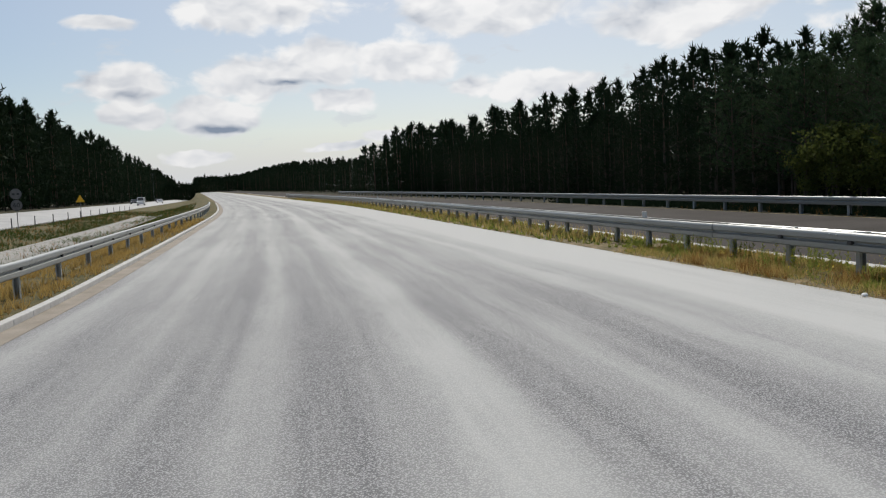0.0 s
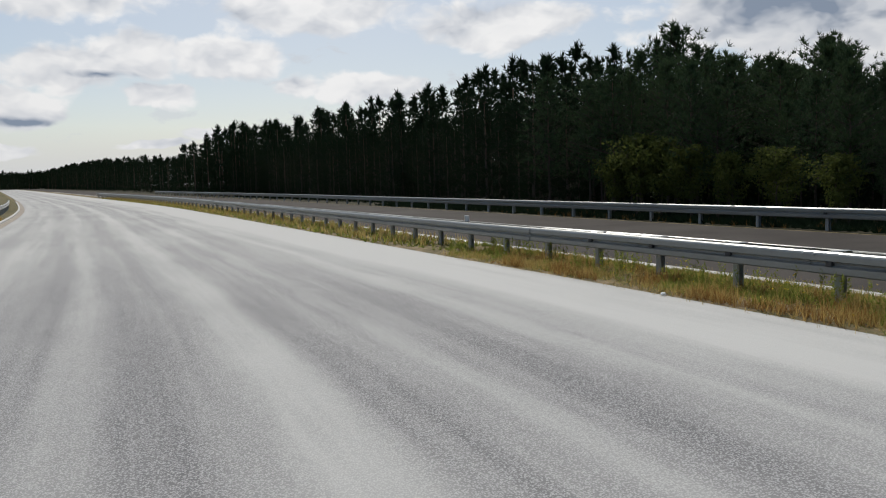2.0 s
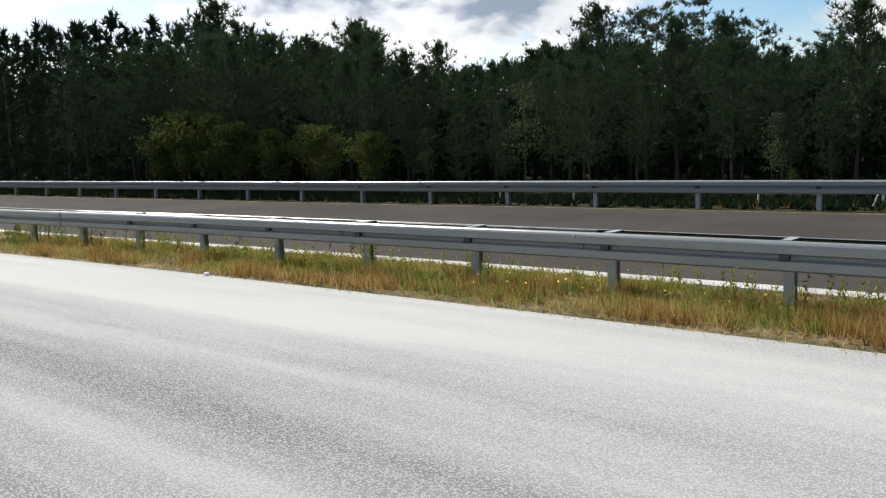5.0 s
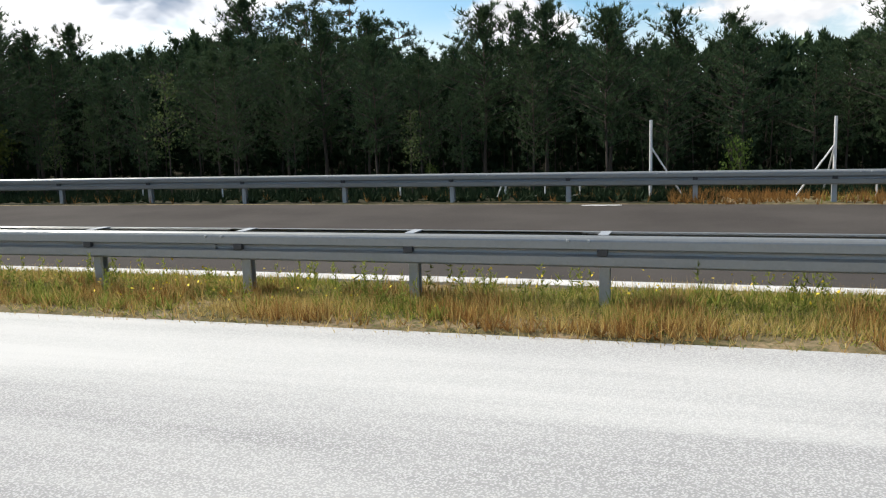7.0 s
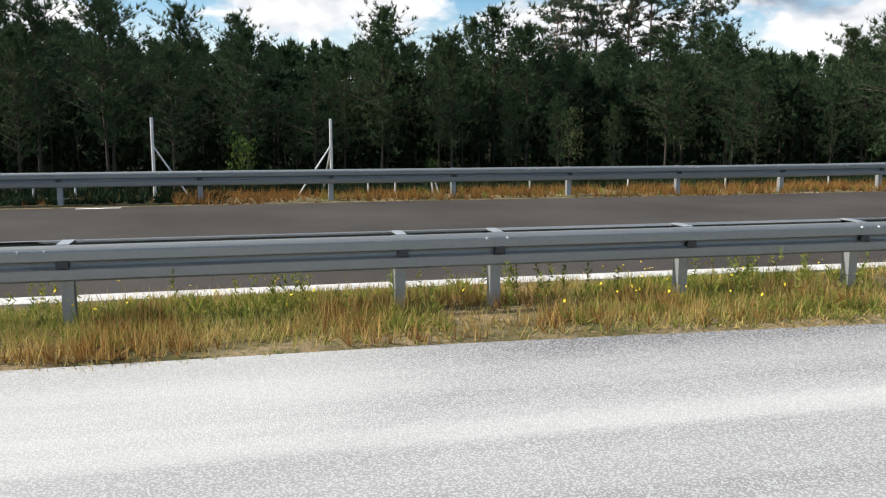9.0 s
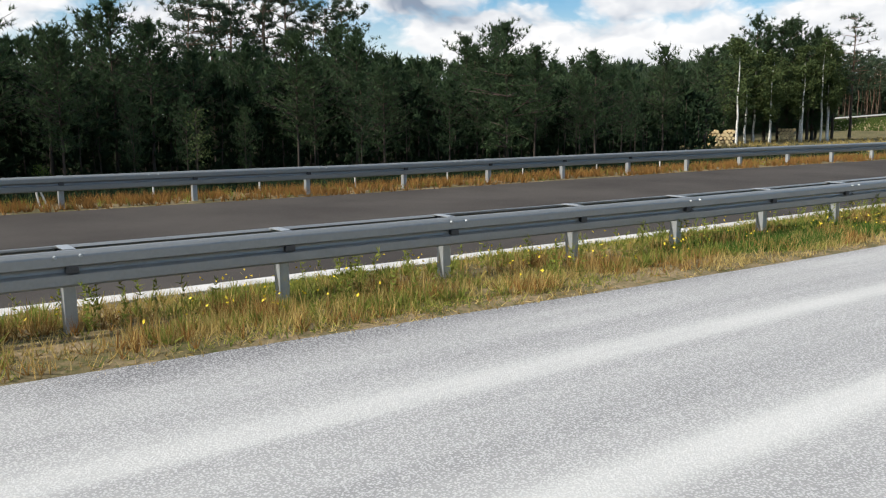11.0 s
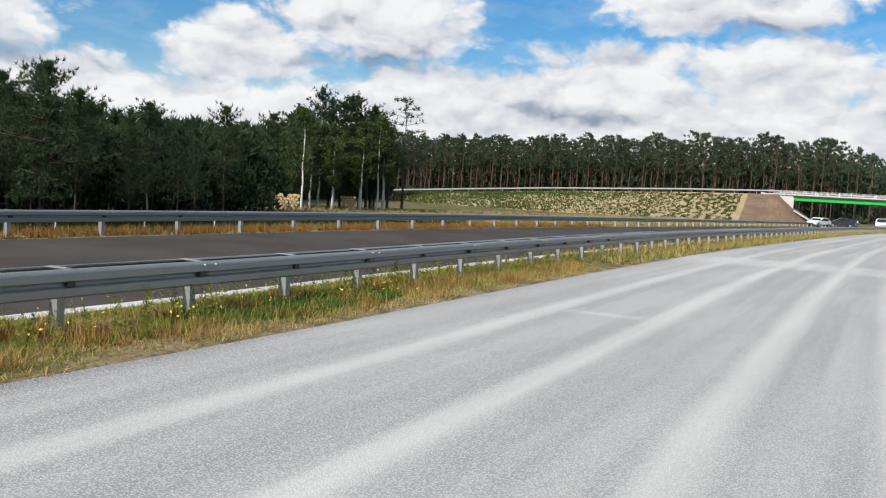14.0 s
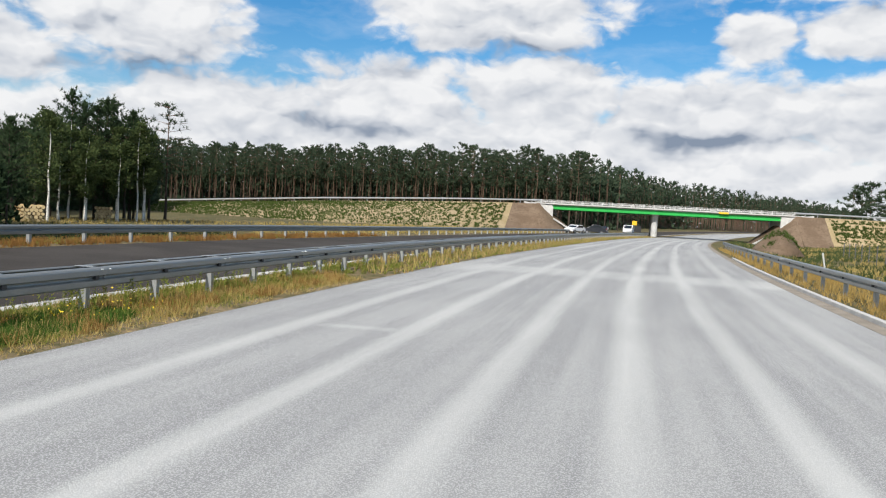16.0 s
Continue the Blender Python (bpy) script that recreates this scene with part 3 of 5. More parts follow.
def ribbon(name, o0, o1, z0, z1, x0, x1, mat, thick=0.05, n=3):
    """A strip of pavement along the road, with its depth and a map of metres across and along."""
    xs = [x for x in XS if x0 < x < x1]
    xs = [x0] + xs + [x1]
    verts, faces = [], []
    rows = [(o0 + (o1 - o0) * i / n, z0 + (z1 - z0) * i / n) for i in range(n + 1)]
    rows = [(o0, z0 - thick)] + rows + [(o1, z1 - thick)]
    k = len(rows)
    for x in xs:
        verts += [(x, axis(x, o) + o + (edge_shift(x) if name == "road_near" and o > 5 else 0.0), z + rise(x, o)) for o, z in rows]
    for i in range(len(xs) - 1):
        for j in range(k - 1):
            faces.append((i * k + j, i * k + k + j, i * k + k + j + 1, i * k + j + 1))
    me = mesh_of(name, verts, faces, mat)
    uv = me.uv_layers.new(name="plan")
    co = np.empty(len(me.loops) * 2)
    for i, lp in enumerate(me.loops):
        v = me.vertices[lp.vertex_index].co
        co[2 * i], co[2 * i + 1] = v.y - axis(v.x), v.x
    uv.data.foreach_set("uv", co)
    return new(name, me)


build_ground()
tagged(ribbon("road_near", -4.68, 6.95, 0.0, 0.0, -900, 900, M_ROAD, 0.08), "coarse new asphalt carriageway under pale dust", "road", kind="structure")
tagged(ribbon("road_far", 9.62, 18.35, 0.0, 0.075, -900, 900, M_ASPHALT, 0.08), "dark brownish fresh asphalt carriageway", "road", kind="structure")
tagged(ribbon("edge_strip", 9.24, 9.58, 0.02, 0.02, -300, 300, M_CONCRETE, 0.08, 1), "pale concrete edge strip along the far carriageway", "edge strip", kind="structure")
tagged(ribbon("gutter", -5.06, -4.684, 0.01, 0.004, -150, 150, M_GUTTER, 0.08, 1), "flat concrete gutter beside the carriageway", "gutter", kind="structure")
tagged(ribbon("old_road", -28.0, -20.0, 0.93, 0.0, -900, -20, M_OLD_ROAD, 0.1), "older sunlit asphalt road beside the forest", "road", kind="structure")


def build_kerb():
    bm = box(bmesh.new(), -0.495, 0.495, -0.08, 0.08, -0.1, 0.11, 0.015)
    me = from_bm("kerb_stone", bm, M_CONCRETE)
    kerb = thing("kerb", label="pale concrete kerb along the carriageway", category="kerb", kind="structure")
    for i in range(190):
        x = -130 + i
        hang("kerb_stone", me, kerb, along(x, -5.15, 0.0))


def build_channel():
    bm = bmesh.new()
    sweep(bm, [(-1.3, 0.12), (-0.7, -0.02), (0.7, -0.02), (1.3, 0.12), (1.3, 0.2), (0.66, 0.06), (-0.66, 0.06), (-1.3, 0.2)], 0.98)
    me = from_bm("slab", bm, M_SLAB)
    ch = thing("ditch_lining", label="concrete slabs lining a shallow drainage ditch", category="ditch lining", kind="structure")
    for i in range(90):
        hang("slab", me, ch, along(-15 - i, -11.4, -0.40))


build_kerb()
build_channel()

# ---- guard rails ----
FACE = [(0.045, -0.155), (0.010, -0.150), (0.0, -0.132), (0.0, -0.052), (0.050, -0.030), (0.054, -0.010), (0.050, 0.008), (0.0, 0.028), (0.0, 0.100), (0.004, 0.114), (0.016, 0.133), (0.034, 0.147), (0.050, 0.153), (0.060, 0.152), (0.088, 0.138)]
W_PROFILE = FACE + [(y + 0.008, z - 0.004 if z > 0 else z + 0.004) for y, z in FACE[::-1]]


def rail_meshes(span):
    bm = sweep(bmesh.new(), W_PROFILE, span + 0.02)
    beam = from_bm("beam", bm, M_ZINC)
    bm = bmesh.new()
    # C-shaped post with the open side along the road
    box(bm, -0.05, -0.044, -0.06, 0.06, -0.25, 0.72)
    box(bm, -0.044, 0.05, -0.06, -0.052, -0.25, 0.72)
    box(bm, -0.044, 0.05, 0.052, 0.06, -0.25, 0.72)
    box(bm, 0.03, 0.05, -0.052, -0.03, -0.25, 0.72)
    post = from_bm("post", bm, M_ZINC_POST)
    bm = box(bmesh.new(), -0.05, 0.05, -0.03, 0.028, -0.04, 0.022, 0.006)
    block = from_bm("spacer", bm, M_ZINC_DARK)
    bm = bmesh.new()
    rod(bm, (0, 0.01, 0), (0, -0.018, 0), 0.016, 0.012, 8)
    bolt = from_bm("bolt", bm, M_ZINC_POST)
    return beam, post, block, bolt


def guard_rail(label, posts, off, z, double, facing, fine):
    """posts: x of each post; off: face of the beam; facing: -1 the beam faces south, 1 north."""
    rail = thing("guard_rail", label=label, category="guard rail")
    beam, post, block, bolt = rail_meshes(4.0)
    plate_bm = bmesh.new()
    box(plate_bm, -0.05, 0.05, 0.07, 0.37, 0.150, 0.158)
    plate = from_bm("bracket", plate_bm, M_ZINC_POST)
    turn = 0 if facing < 0 else 180
    x = posts[0] - 0.6
    while x < posts[-1]:
        hang("beam", beam, rail, along(x + 2, off, z - 0.155, turn))
        if double:
            hang("beam", beam, rail, along(x + 2, off + 0.43, z - 0.155, 180))
        if fine[0] < x < fine[1]:
            for dx in (-0.10, 0.10):
                hang("bolt", bolt, rail, along(x + dx, off, z - 0.05, turn))
        x += 4.0
    mid = off + (0.215 if double else 0.13 * -facing)
    for x in posts:
        g = ground_z(mid)
        hang("post", post, rail, along(x, mid, min(g, 0.03) if mid > 10 else 0.0, 0))
        if fine[0] < x < fine[1]:
            hang("spacer", block, rail, along(x, off + 0.03 * -facing, z - 0.155))
            if double:
                hang("bracket", plate, rail, along(x, off, z - 0.155))
    return rail


near_posts = [-1.03 - 1.97 * i for i in range(80)][::-1] + [1.85] + [2.77 + 1.96 * i for i in range(84)]
far_posts = [-0.45 + 2.735 * i for i in range(-60, 62)]
south_posts = [-0.58 + 3.36 * i for i in range(-30, 28)]
guard_rail("double galvanised steel guard rail on the grassy median", near_posts, 7.97, 0.75, True, -1, (-16, 30))
guard_rail("galvanised steel guard rail along the far carriageway", far_posts, 18.78, 0.752, False, -1, (-20, 24))
guard_rail("galvanised steel guard rail behind the concrete kerb", south_posts, -6.0, 0.75, False, 1, (-40, 60))
for rx in (-21.0, -71.0):
    dl = thing("rail_reflector", along(rx, 8.2, 0.745), label="small pale reflector fixed on the guard rail", category="reflector")
    part("housing", box(bmesh.new(), -0.025, 0.025, -0.06, 0.06, 0.0, 0.16, 0.01), M_FENCE_POST, dl)
    part("lens", box(bmesh.new(), -0.03, -0.026, -0.045, 0.045, 0.04, 0.13), M_LAMP_CLEAR, dl)

# ---- wildlife fence ----
def fence_post(x, off, h, lean=0.0, r=0.03, braces=()):
    p = thing("fence_post", along(x, off, ground_z(off)), label="pale round fence post standing in dry grass", category="fence post", group="fence posts beyond the rail")
    bm = rod(bmesh.new(), (0, 0, -0.2), (lean, 0, h), r, r * 0.95, 10)
    part("shaft", bm, M_FENCE_POST, p, smooth=False)
    for bx, by in braces:
        part("brace", rod(bmesh.new(), (0, 0, h * 0.66), (bx, by, 0.0), 0.02, 0.02, 8), M_FENCE_POST, p)
    return p


fence_post(-1.47, 20.02, 1.80, 0.0, 0.036, ((-0.12, 1.2), (0.75, 0.1)))
fence_post(2.45, 20.36, 1.78, 0.0, 0.036, ((-0.80, -0.1), (-0.1, 1.2)))
for x in (-15.4, -12.9, -7.75, -4.0, -3.15, 3.3, 3.95, 7.3, 9.9, 12.6, 15.6, 18.4, 21.5, 24.5):
    fence_post(x, 20.3, 0.55 if x < 0 else 0.5, 0.0, 0.022)
fence_post(-5.05, 20.3, 0.6, 0.12, 0.025, ((-0.15, 0.0),))
fence_post(4.9, 20.3, 0.5, -0.1, 0.022, ((0.12, 0.0),))

lying = thing("fallen_post", along(-3.7, 20.1, ground_z(20.1) + 0.03), label="pale fence post lying on the ground", category="fence post")
part("shaft", rod(bmesh.new(), (-0.55, 0, 0.0), (0.6, 0.05, 0.02), 0.03, 0.03, 10), M_FENCE_POST, lying)
wire = thing("fence_wire", label="thin grey wire of the wildlife fence", category="fence wire")
for wz in (0.35,):
    for x0, x1 in zip((-15.4, -12.9, -7.75, -4.0, -1.47, 2.45), (-12.9, -7.75, -4.0, -1.47, 2.45, 3.3)):
        a, b = Vector(at(x0, 20.25, 0.05 + wz)), Vector(at(x1, 20.25, 0.05 + wz))
        part("wire", rod(bmesh.new(), a, b, 0.004, 0.004, 4), M_SIGN_BACK, wire)

# ---- plants ----
def blades(points, dirs, n, length, width, spread, rng, droop=0.0):
    """Tufts of thin pointed blades: each point carries n of them round its direction. Returns vertices and triangles."""
    k = len(points)
    P = np.repeat(points, n, axis=0)
    D = np.repeat(dirs, n, axis=0) + rng.normal(0, spread, (k * n, 3))
    D[:, 2] -= droop
    D /= np.linalg.norm(D, axis=1)[:, None] + 1e-9
    S = np.cross(D, rng.normal(0, 1, (k * n, 3)))
    S /= np.linalg.norm(S, axis=1)[:, None] + 1e-9
    l = length * rng.uniform(0.6, 1.25, (k * n, 1))
    w = width * rng.uniform(0.7, 1.3, (k * n, 1))
    V = np.stack([P - S * w * 0.5, P + S * w * 0.5, P + D * l], 1).reshape(-1, 3)
    return V, np.arange(k * n * 3).reshape(-1, 3)


def leaf_quads(points, size, rng):
    k = len(points)
    a, b = rng.normal(0, 1, (k, 3)), rng.normal(0, 1, (k, 3))
    a /= np.linalg.norm(a, axis=1)[:, None]
    b = np.cross(a, b)
    b /= np.linalg.norm(b, axis=1)[:, None]
    s = size * rng.uniform(0.6, 1.3, (k, 1))
    V = np.stack([points - a * s, points - b * s * 0.6, points + a * s, points + b * s * 0.6], 1).reshape(-1, 3)
    return V, np.arange(k * 4).reshape(-1, 4)


def np_mesh(name, V, F, mat):
    me = bpy.data.meshes.new(name)
    n = F.shape[1]
    me.vertices.add(len(V))
    me.vertices.foreach_set("co", np.ascontiguousarray(V, dtype=np.float32).ravel())
    me.loops.add(F.size)
    me.loops.foreach_set("vertex_index", F.astype(np.int32).ravel())
    me.polygons.add(len(F))
    me.polygons.foreach_set("loop_start", np.arange(len(F), dtype=np.int32) * n)
    me.materials.append(mat)
    me.update()
    me.validate()
    return me


def trunk_mesh(h, r, mat, rng, bend=0.04):
    """A tapered, slightly crooked trunk in one skin."""
    bm = bmesh.new()
    rings = []
    for i in range(8):
        f = i / 7
        c = Vector((rng.normal(0, bend * h * 0.1), rng.normal(0, bend * h * 0.1), h * f)) if i else Vector((0, 0, -0.15))
        q = r * (1.25 if i == 0 else 1.02 - 0.9 * f)
        rings.append([bm.verts.new((c.x + math.cos(k) * q, c.y + math.sin(k) * q, c.z)) for k in np.arange(7) * 2 * math.pi / 7])
    for a, b in zip(rings, rings[1:]):
        for i in range(7):
            bm.faces.new((a[i], a[(i + 1) % 7], b[(i + 1) % 7], b[i]))
    bm.faces.new(rings[-1])
    return from_bm("trunk", bm, mat, True)


def branches(limbs, mat, parent, thin=1.0):
    """All the boughs of a crown."""
    V, F, c = [], [], 0
    for a, b, q in limbs:
        a, b = np.array(a), np.array(b)
        d = b - a
        u = np.cross(d, (0.3, 0.2, 1.0))
        u /= np.linalg.norm(u) + 1e-9
        w = np.cross(d, u)
        w /= np.linalg.norm(w) + 1e-9
        ring = [u, -0.5 * u + 0.87 * w, -0.5 * u - 0.87 * w]
        V += [a + k * q * thin for k in ring] + [b + k * q * 0.35 * thin for k in ring]
        F += [[c + i, c + (i + 1) % 3, c + 3 + (i + 1) % 3, c + 3 + i] for i in range(3)]
        c += 6
    ob = hang("bough", np_mesh("bough", np.array(V), np.array(F), mat), parent)
    return tagged(ob, kind="stuff")


def pine_points(h, base, rad, whorls, arms, per, rng, top_round=1.0, up=0.35):
    """Tuft places on whorls of rising branches; also the branches."""
    P, D, limbs = [], [], []
    for i in range(whorls):
        f = i / (whorls - 1)
        z = base + (h - base) * (f ** 0.9) * 0.97
        reach = rad * (1 - f ** (1.9 * top_round)) ** 0.8 + 0.10
        if f < 0.2:
            reach *= 0.7 + 1.5 * f
        for j in range(arms):
            a = 2 * math.pi * (j + rng.uniform(-0.35, 0.35)) / arms + i * 1.1
            l = reach * rng.uniform(0.4, 1.2)
            d = np.array([math.cos(a), math.sin(a), up + 0.5 * f * f])
            b = np.array([0.0, 0.0, min(h * 0.97, max(base * 0.6, z + rng.normal(0, 0.55) * (h - base) / whorls))])
            limbs.append((tuple(b), tuple(b + d * l), 0.012 + 0.012 * l))
            for q in range(per):
                s = (q + 1) / per
                p = b + d * l * s + rng.normal(0, 0.07 * l + 0.02, 3)
                P.append(p)
                D.append(d * 0.45 + np.array([0, 0, 0.75]))
    for q in range(7):
        P.append(np.array([rng.normal(0, 0.03), rng.normal(0, 0.03), h * (1.0 - 0.016 * q)]))
        D.append(np.array([0, 0, 1.6]))
    for q in range(6):
        a, r = rng.uniform(0, 6.28), rng.uniform(0.05, 0.22) * rad
        P.append(np.array([math.cos(a) * r, math.sin(a) * r, h * rng.uniform(0.84, 0.95)]))
        D.append(np.array([0, 0, 1.8]))
    return np.array(P), np.array(D), limbs


def young_pine(name, h, seed, mat, label, rad=1.25, base=0.7, whorls=15, arms=7, per=6, n=9, length=0.19, width=0.034, tr=0.055, barkmat=None, spread=0.75, ovoid=1.0):
    rng = np.random.default_rng(seed)
    P, D, limbs = pine_points(h, base, rad, whorls, arms, per, rng, ovoid)
    t = thing(name, label=label, category="pine tree", group="pines of the forest edge")
    hang("trunk", trunk_mesh(h, tr, barkmat or M_BARK, rng, 0.03), t)
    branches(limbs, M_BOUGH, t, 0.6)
    V, F = blades(P, D, n, length, width, spread, rng)
    hang("crown", np_mesh("crown", V, F, mat), t)
    return t


def old_pine(name, h, seed, label, clear=0.55, rad=1.9, n=9, clumps=70, length=0.5, width=0.10, tr=0.15, mat=None, group="tall pines"):
    """A tall pine: long bare trunk and a ragged flat-topped crown in layers."""
    rng = np.random.default_rng(seed)
    P, D, limbs = [], [], []
    for i in range(9):
        f = i / 8
        z = h * (clear + (1 - clear) * 0.93 * f)
        for j in range(4):
            a = rng.uniform(0, 2 * math.pi)
            l = rad * (0.55 + 0.9 * math.sin(math.pi * min(0.95, 0.2 + 0.7 * f))) * rng.uniform(0.45, 1.1)
            d = np.array([math.cos(a), math.sin(a), rng.uniform(0.0, 0.5)])
            b = np.array([0.0, 0.0, z])
            limbs.append((tuple(b), tuple(b + d * l), 0.03))
            for q in range(max(1, clumps // 30)):
                p = b + d * l * rng.uniform(0.45, 1.05) + rng.normal(0, 0.16, 3) * np.array([1, 1, 0.5])
                P.append(p)
                D.append(d * 0.5 + np.array([0, 0, 0.5]))
    for q in range(6):
        P.append(np.array([rng.normal(0, 0.25), rng.normal(0, 0.25), h * rng.uniform(0.94, 1.0)]))
        D.append(np.array([0, 0, 1.0]))
    t = thing(name, label=label, category="pine tree", group=group)
    hang("trunk", trunk_mesh(h * 0.98, tr, M_BARK, rng, 0.04), t)
    branches(limbs, M_BARK, t)
    V, F = blades(np.array(P), np.array(D), n, length, width, 0.8, rng)
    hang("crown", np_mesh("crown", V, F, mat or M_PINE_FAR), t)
    return t


def birch(name, h, seed, label, rad=1.2, leaves=2600, size=0.07, mat=None, tr=0.07, low=0.3, category="birch tree", stem=None):
    rng = np.random.default_rng(seed)
    limbs, P = [], []
    for i in range(26):
        f = rng.uniform(low, 0.97)
        a = rng.uniform(0, 2 * math.pi)
        l = rad * (1.15 - f) * rng.uniform(0.6, 1.3) + 0.2
        b = Vector((0, 0, h * f))
        e = b + Vector((math.cos(a) * l, math.sin(a) * l, l * rng.uniform(0.5, 1.1)))
        limbs.append((tuple(b), tuple(e), 0.018))
        for q in range(leaves // 26):
            s = rng.uniform(0.25, 1.1)
            p = b.lerp(e, s)
            P.append((p.x + rng.normal(0, 0.16), p.y + rng.normal(0, 0.16), p.z - abs(rng.normal(0, 0.22))))
    t = thing(name, label=label, category=category)
    hang("trunk", trunk_mesh(h, tr, stem or (M_BIRCH if category == "birch tree" else M_BARK_DARK), rng, 0.05), t)
    branches(limbs, M_BARK_DARK, t, 0.7)
    V, F = leaf_quads(np.array(P), size, rng)
    hang("crown", np_mesh("crown", V, F, mat or M_BIRCH_LEAF), t)
    return t


def tree_pose(x, off, h, own, rng):
    s = h / own
    return Matrix.Translation(at(x, off)) @ Matrix.Rotation(rng.uniform(0, 6.28), 4, "Z") @ Matrix.Diagonal((s * rng.uniform(0.85, 1.1), s * rng.uniform(0.85, 1.1), s, 1))


# skyline of the north forest, as heights over its edge 32 m from the axis
SKYLINE = [(-600, 14.0), (-420, 13.0), (-300, 10.2), (-172, 7.8), (-165, 11.6), (-125, 12.3), (-100, 11.7), (-86, 11.8), (-69, 12.0), (-55, 11.1), (-50, 10.7), (-43, 9.5), (-39.5, 8.5),
           (-34.7, 7.5), (-31, 6.5), (-29, 5.7), (-26, 5.5), (-23, 5.7), (-21, 6.2), (-18, 6.0), (-14, 5.7), (-10, 4.9), (-7, 5.5), (-3.4, 4.9), (4, 4.9), (8, 4.9), (11, 4.4),
           (16, 4.4), (20, 4.6), (27.5, 5.1), (31.6, 4.7), (38, 4.6), (45, 4.6)]


def sky_height(x, off):
    xe = x * 32.0 / off if x > -60 else x
    return 1.8 + (lerp_table(SKYLINE, xe) - 1.8) * (off / 32.0 if x > -60 else 1.0 + (off / 32.0 - 1.0) * 0.5)


def joined(name, places, makers, mat_crown, label, category):
    """Countless far trees: crowns in one mesh of kind stuff, trunks in another."""
    allV, allF, c = [], [], 0
    TV, TF, tcount = [], [], 0
    for x, y, z, h, (V, F, own, r) in places:
        s = h / own
        a = makers.uniform(0, 6.28)
        R = np.array([[math.cos(a), -math.sin(a), 0], [math.sin(a), math.cos(a), 0], [0, 0, 1]]) * s
        allV.append(V @ R.T + np.array([x, y, z]))
        allF.append(F + c)
        c += len(V)
        ring = np.array([[math.cos(q) * r * s, math.sin(q) * r * s, 0] for q in np.arange(5) * 2 * math.pi / 5])
        base, top = ring + np.array([x, y, z - 0.2]), ring * 0.35 + np.array([x + makers.normal(0, 0.15), y, z + h * 0.95])
        TV.append(np.vstack([base, top]))
        TF.append(np.array([[i, (i + 1) % 5, 5 + (i + 1) % 5, 5 + i] for i in range(5)]) + tcount)
        tcount += 10
    wood = tagged(new(name, np_mesh(name, np.vstack(allV), np.vstack(allF), mat_crown)), label, category, kind="stuff")
    trunks = hang("trunks", np_mesh("trunks", np.vstack(TV), np.vstack(TF), M_BARK), wood)
    tagged(trunks, kind="stuff")
    return wood


def low_crown(h, seed, kind):
    rng = np.random.default_rng(seed)
    if kind == "young":
        P, D, _ = pine_points(h, h * 0.03, h * 0.24, 9, 5, 2, rng)
        V, F = blades(P, D, 5, h * 0.075, h * 0.024, 0.6, rng)
        return V, F, h, 0.07
    if kind == "back":
        P, D, _ = pine_points(h, h * 0.02, h * 0.26, 8, 5, 1, rng)
        V, F = blades(P, D, 5, h * 0.14, h * 0.06, 0.7, rng)
        return V, F, h, 0.08
    if kind == "dark":
        P, D, _ = pine_points(h, h * 0.03, h * 0.23, 13, 5, 2, rng, 0.85, 0.2)
        V, F = blades(P, D, 5, h * 0.057, h * 0.018, 0.8, rng)
        return V, F, h, 0.1
    P = []
    for i in range(26):
        f = rng.uniform(0.55, 1.0)
        q = h * 0.12 * math.sin(math.pi * min(0.97, 0.25 + (f - 0.55) / 0.45 * 0.72)) + 0.1
        a = rng.uniform(0, 6.28)
        P.append((math.cos(a) * q * rng.uniform(0.2, 1.2), math.sin(a) * q * rng.uniform(0.2, 1.2), h * f))
    V, F = blades(np.array(P), np.tile([0, 0, 0.5], (26, 1)), 9, h * 0.045, h * 0.018, 0.9, rng)
    return V, F, h, 0.14


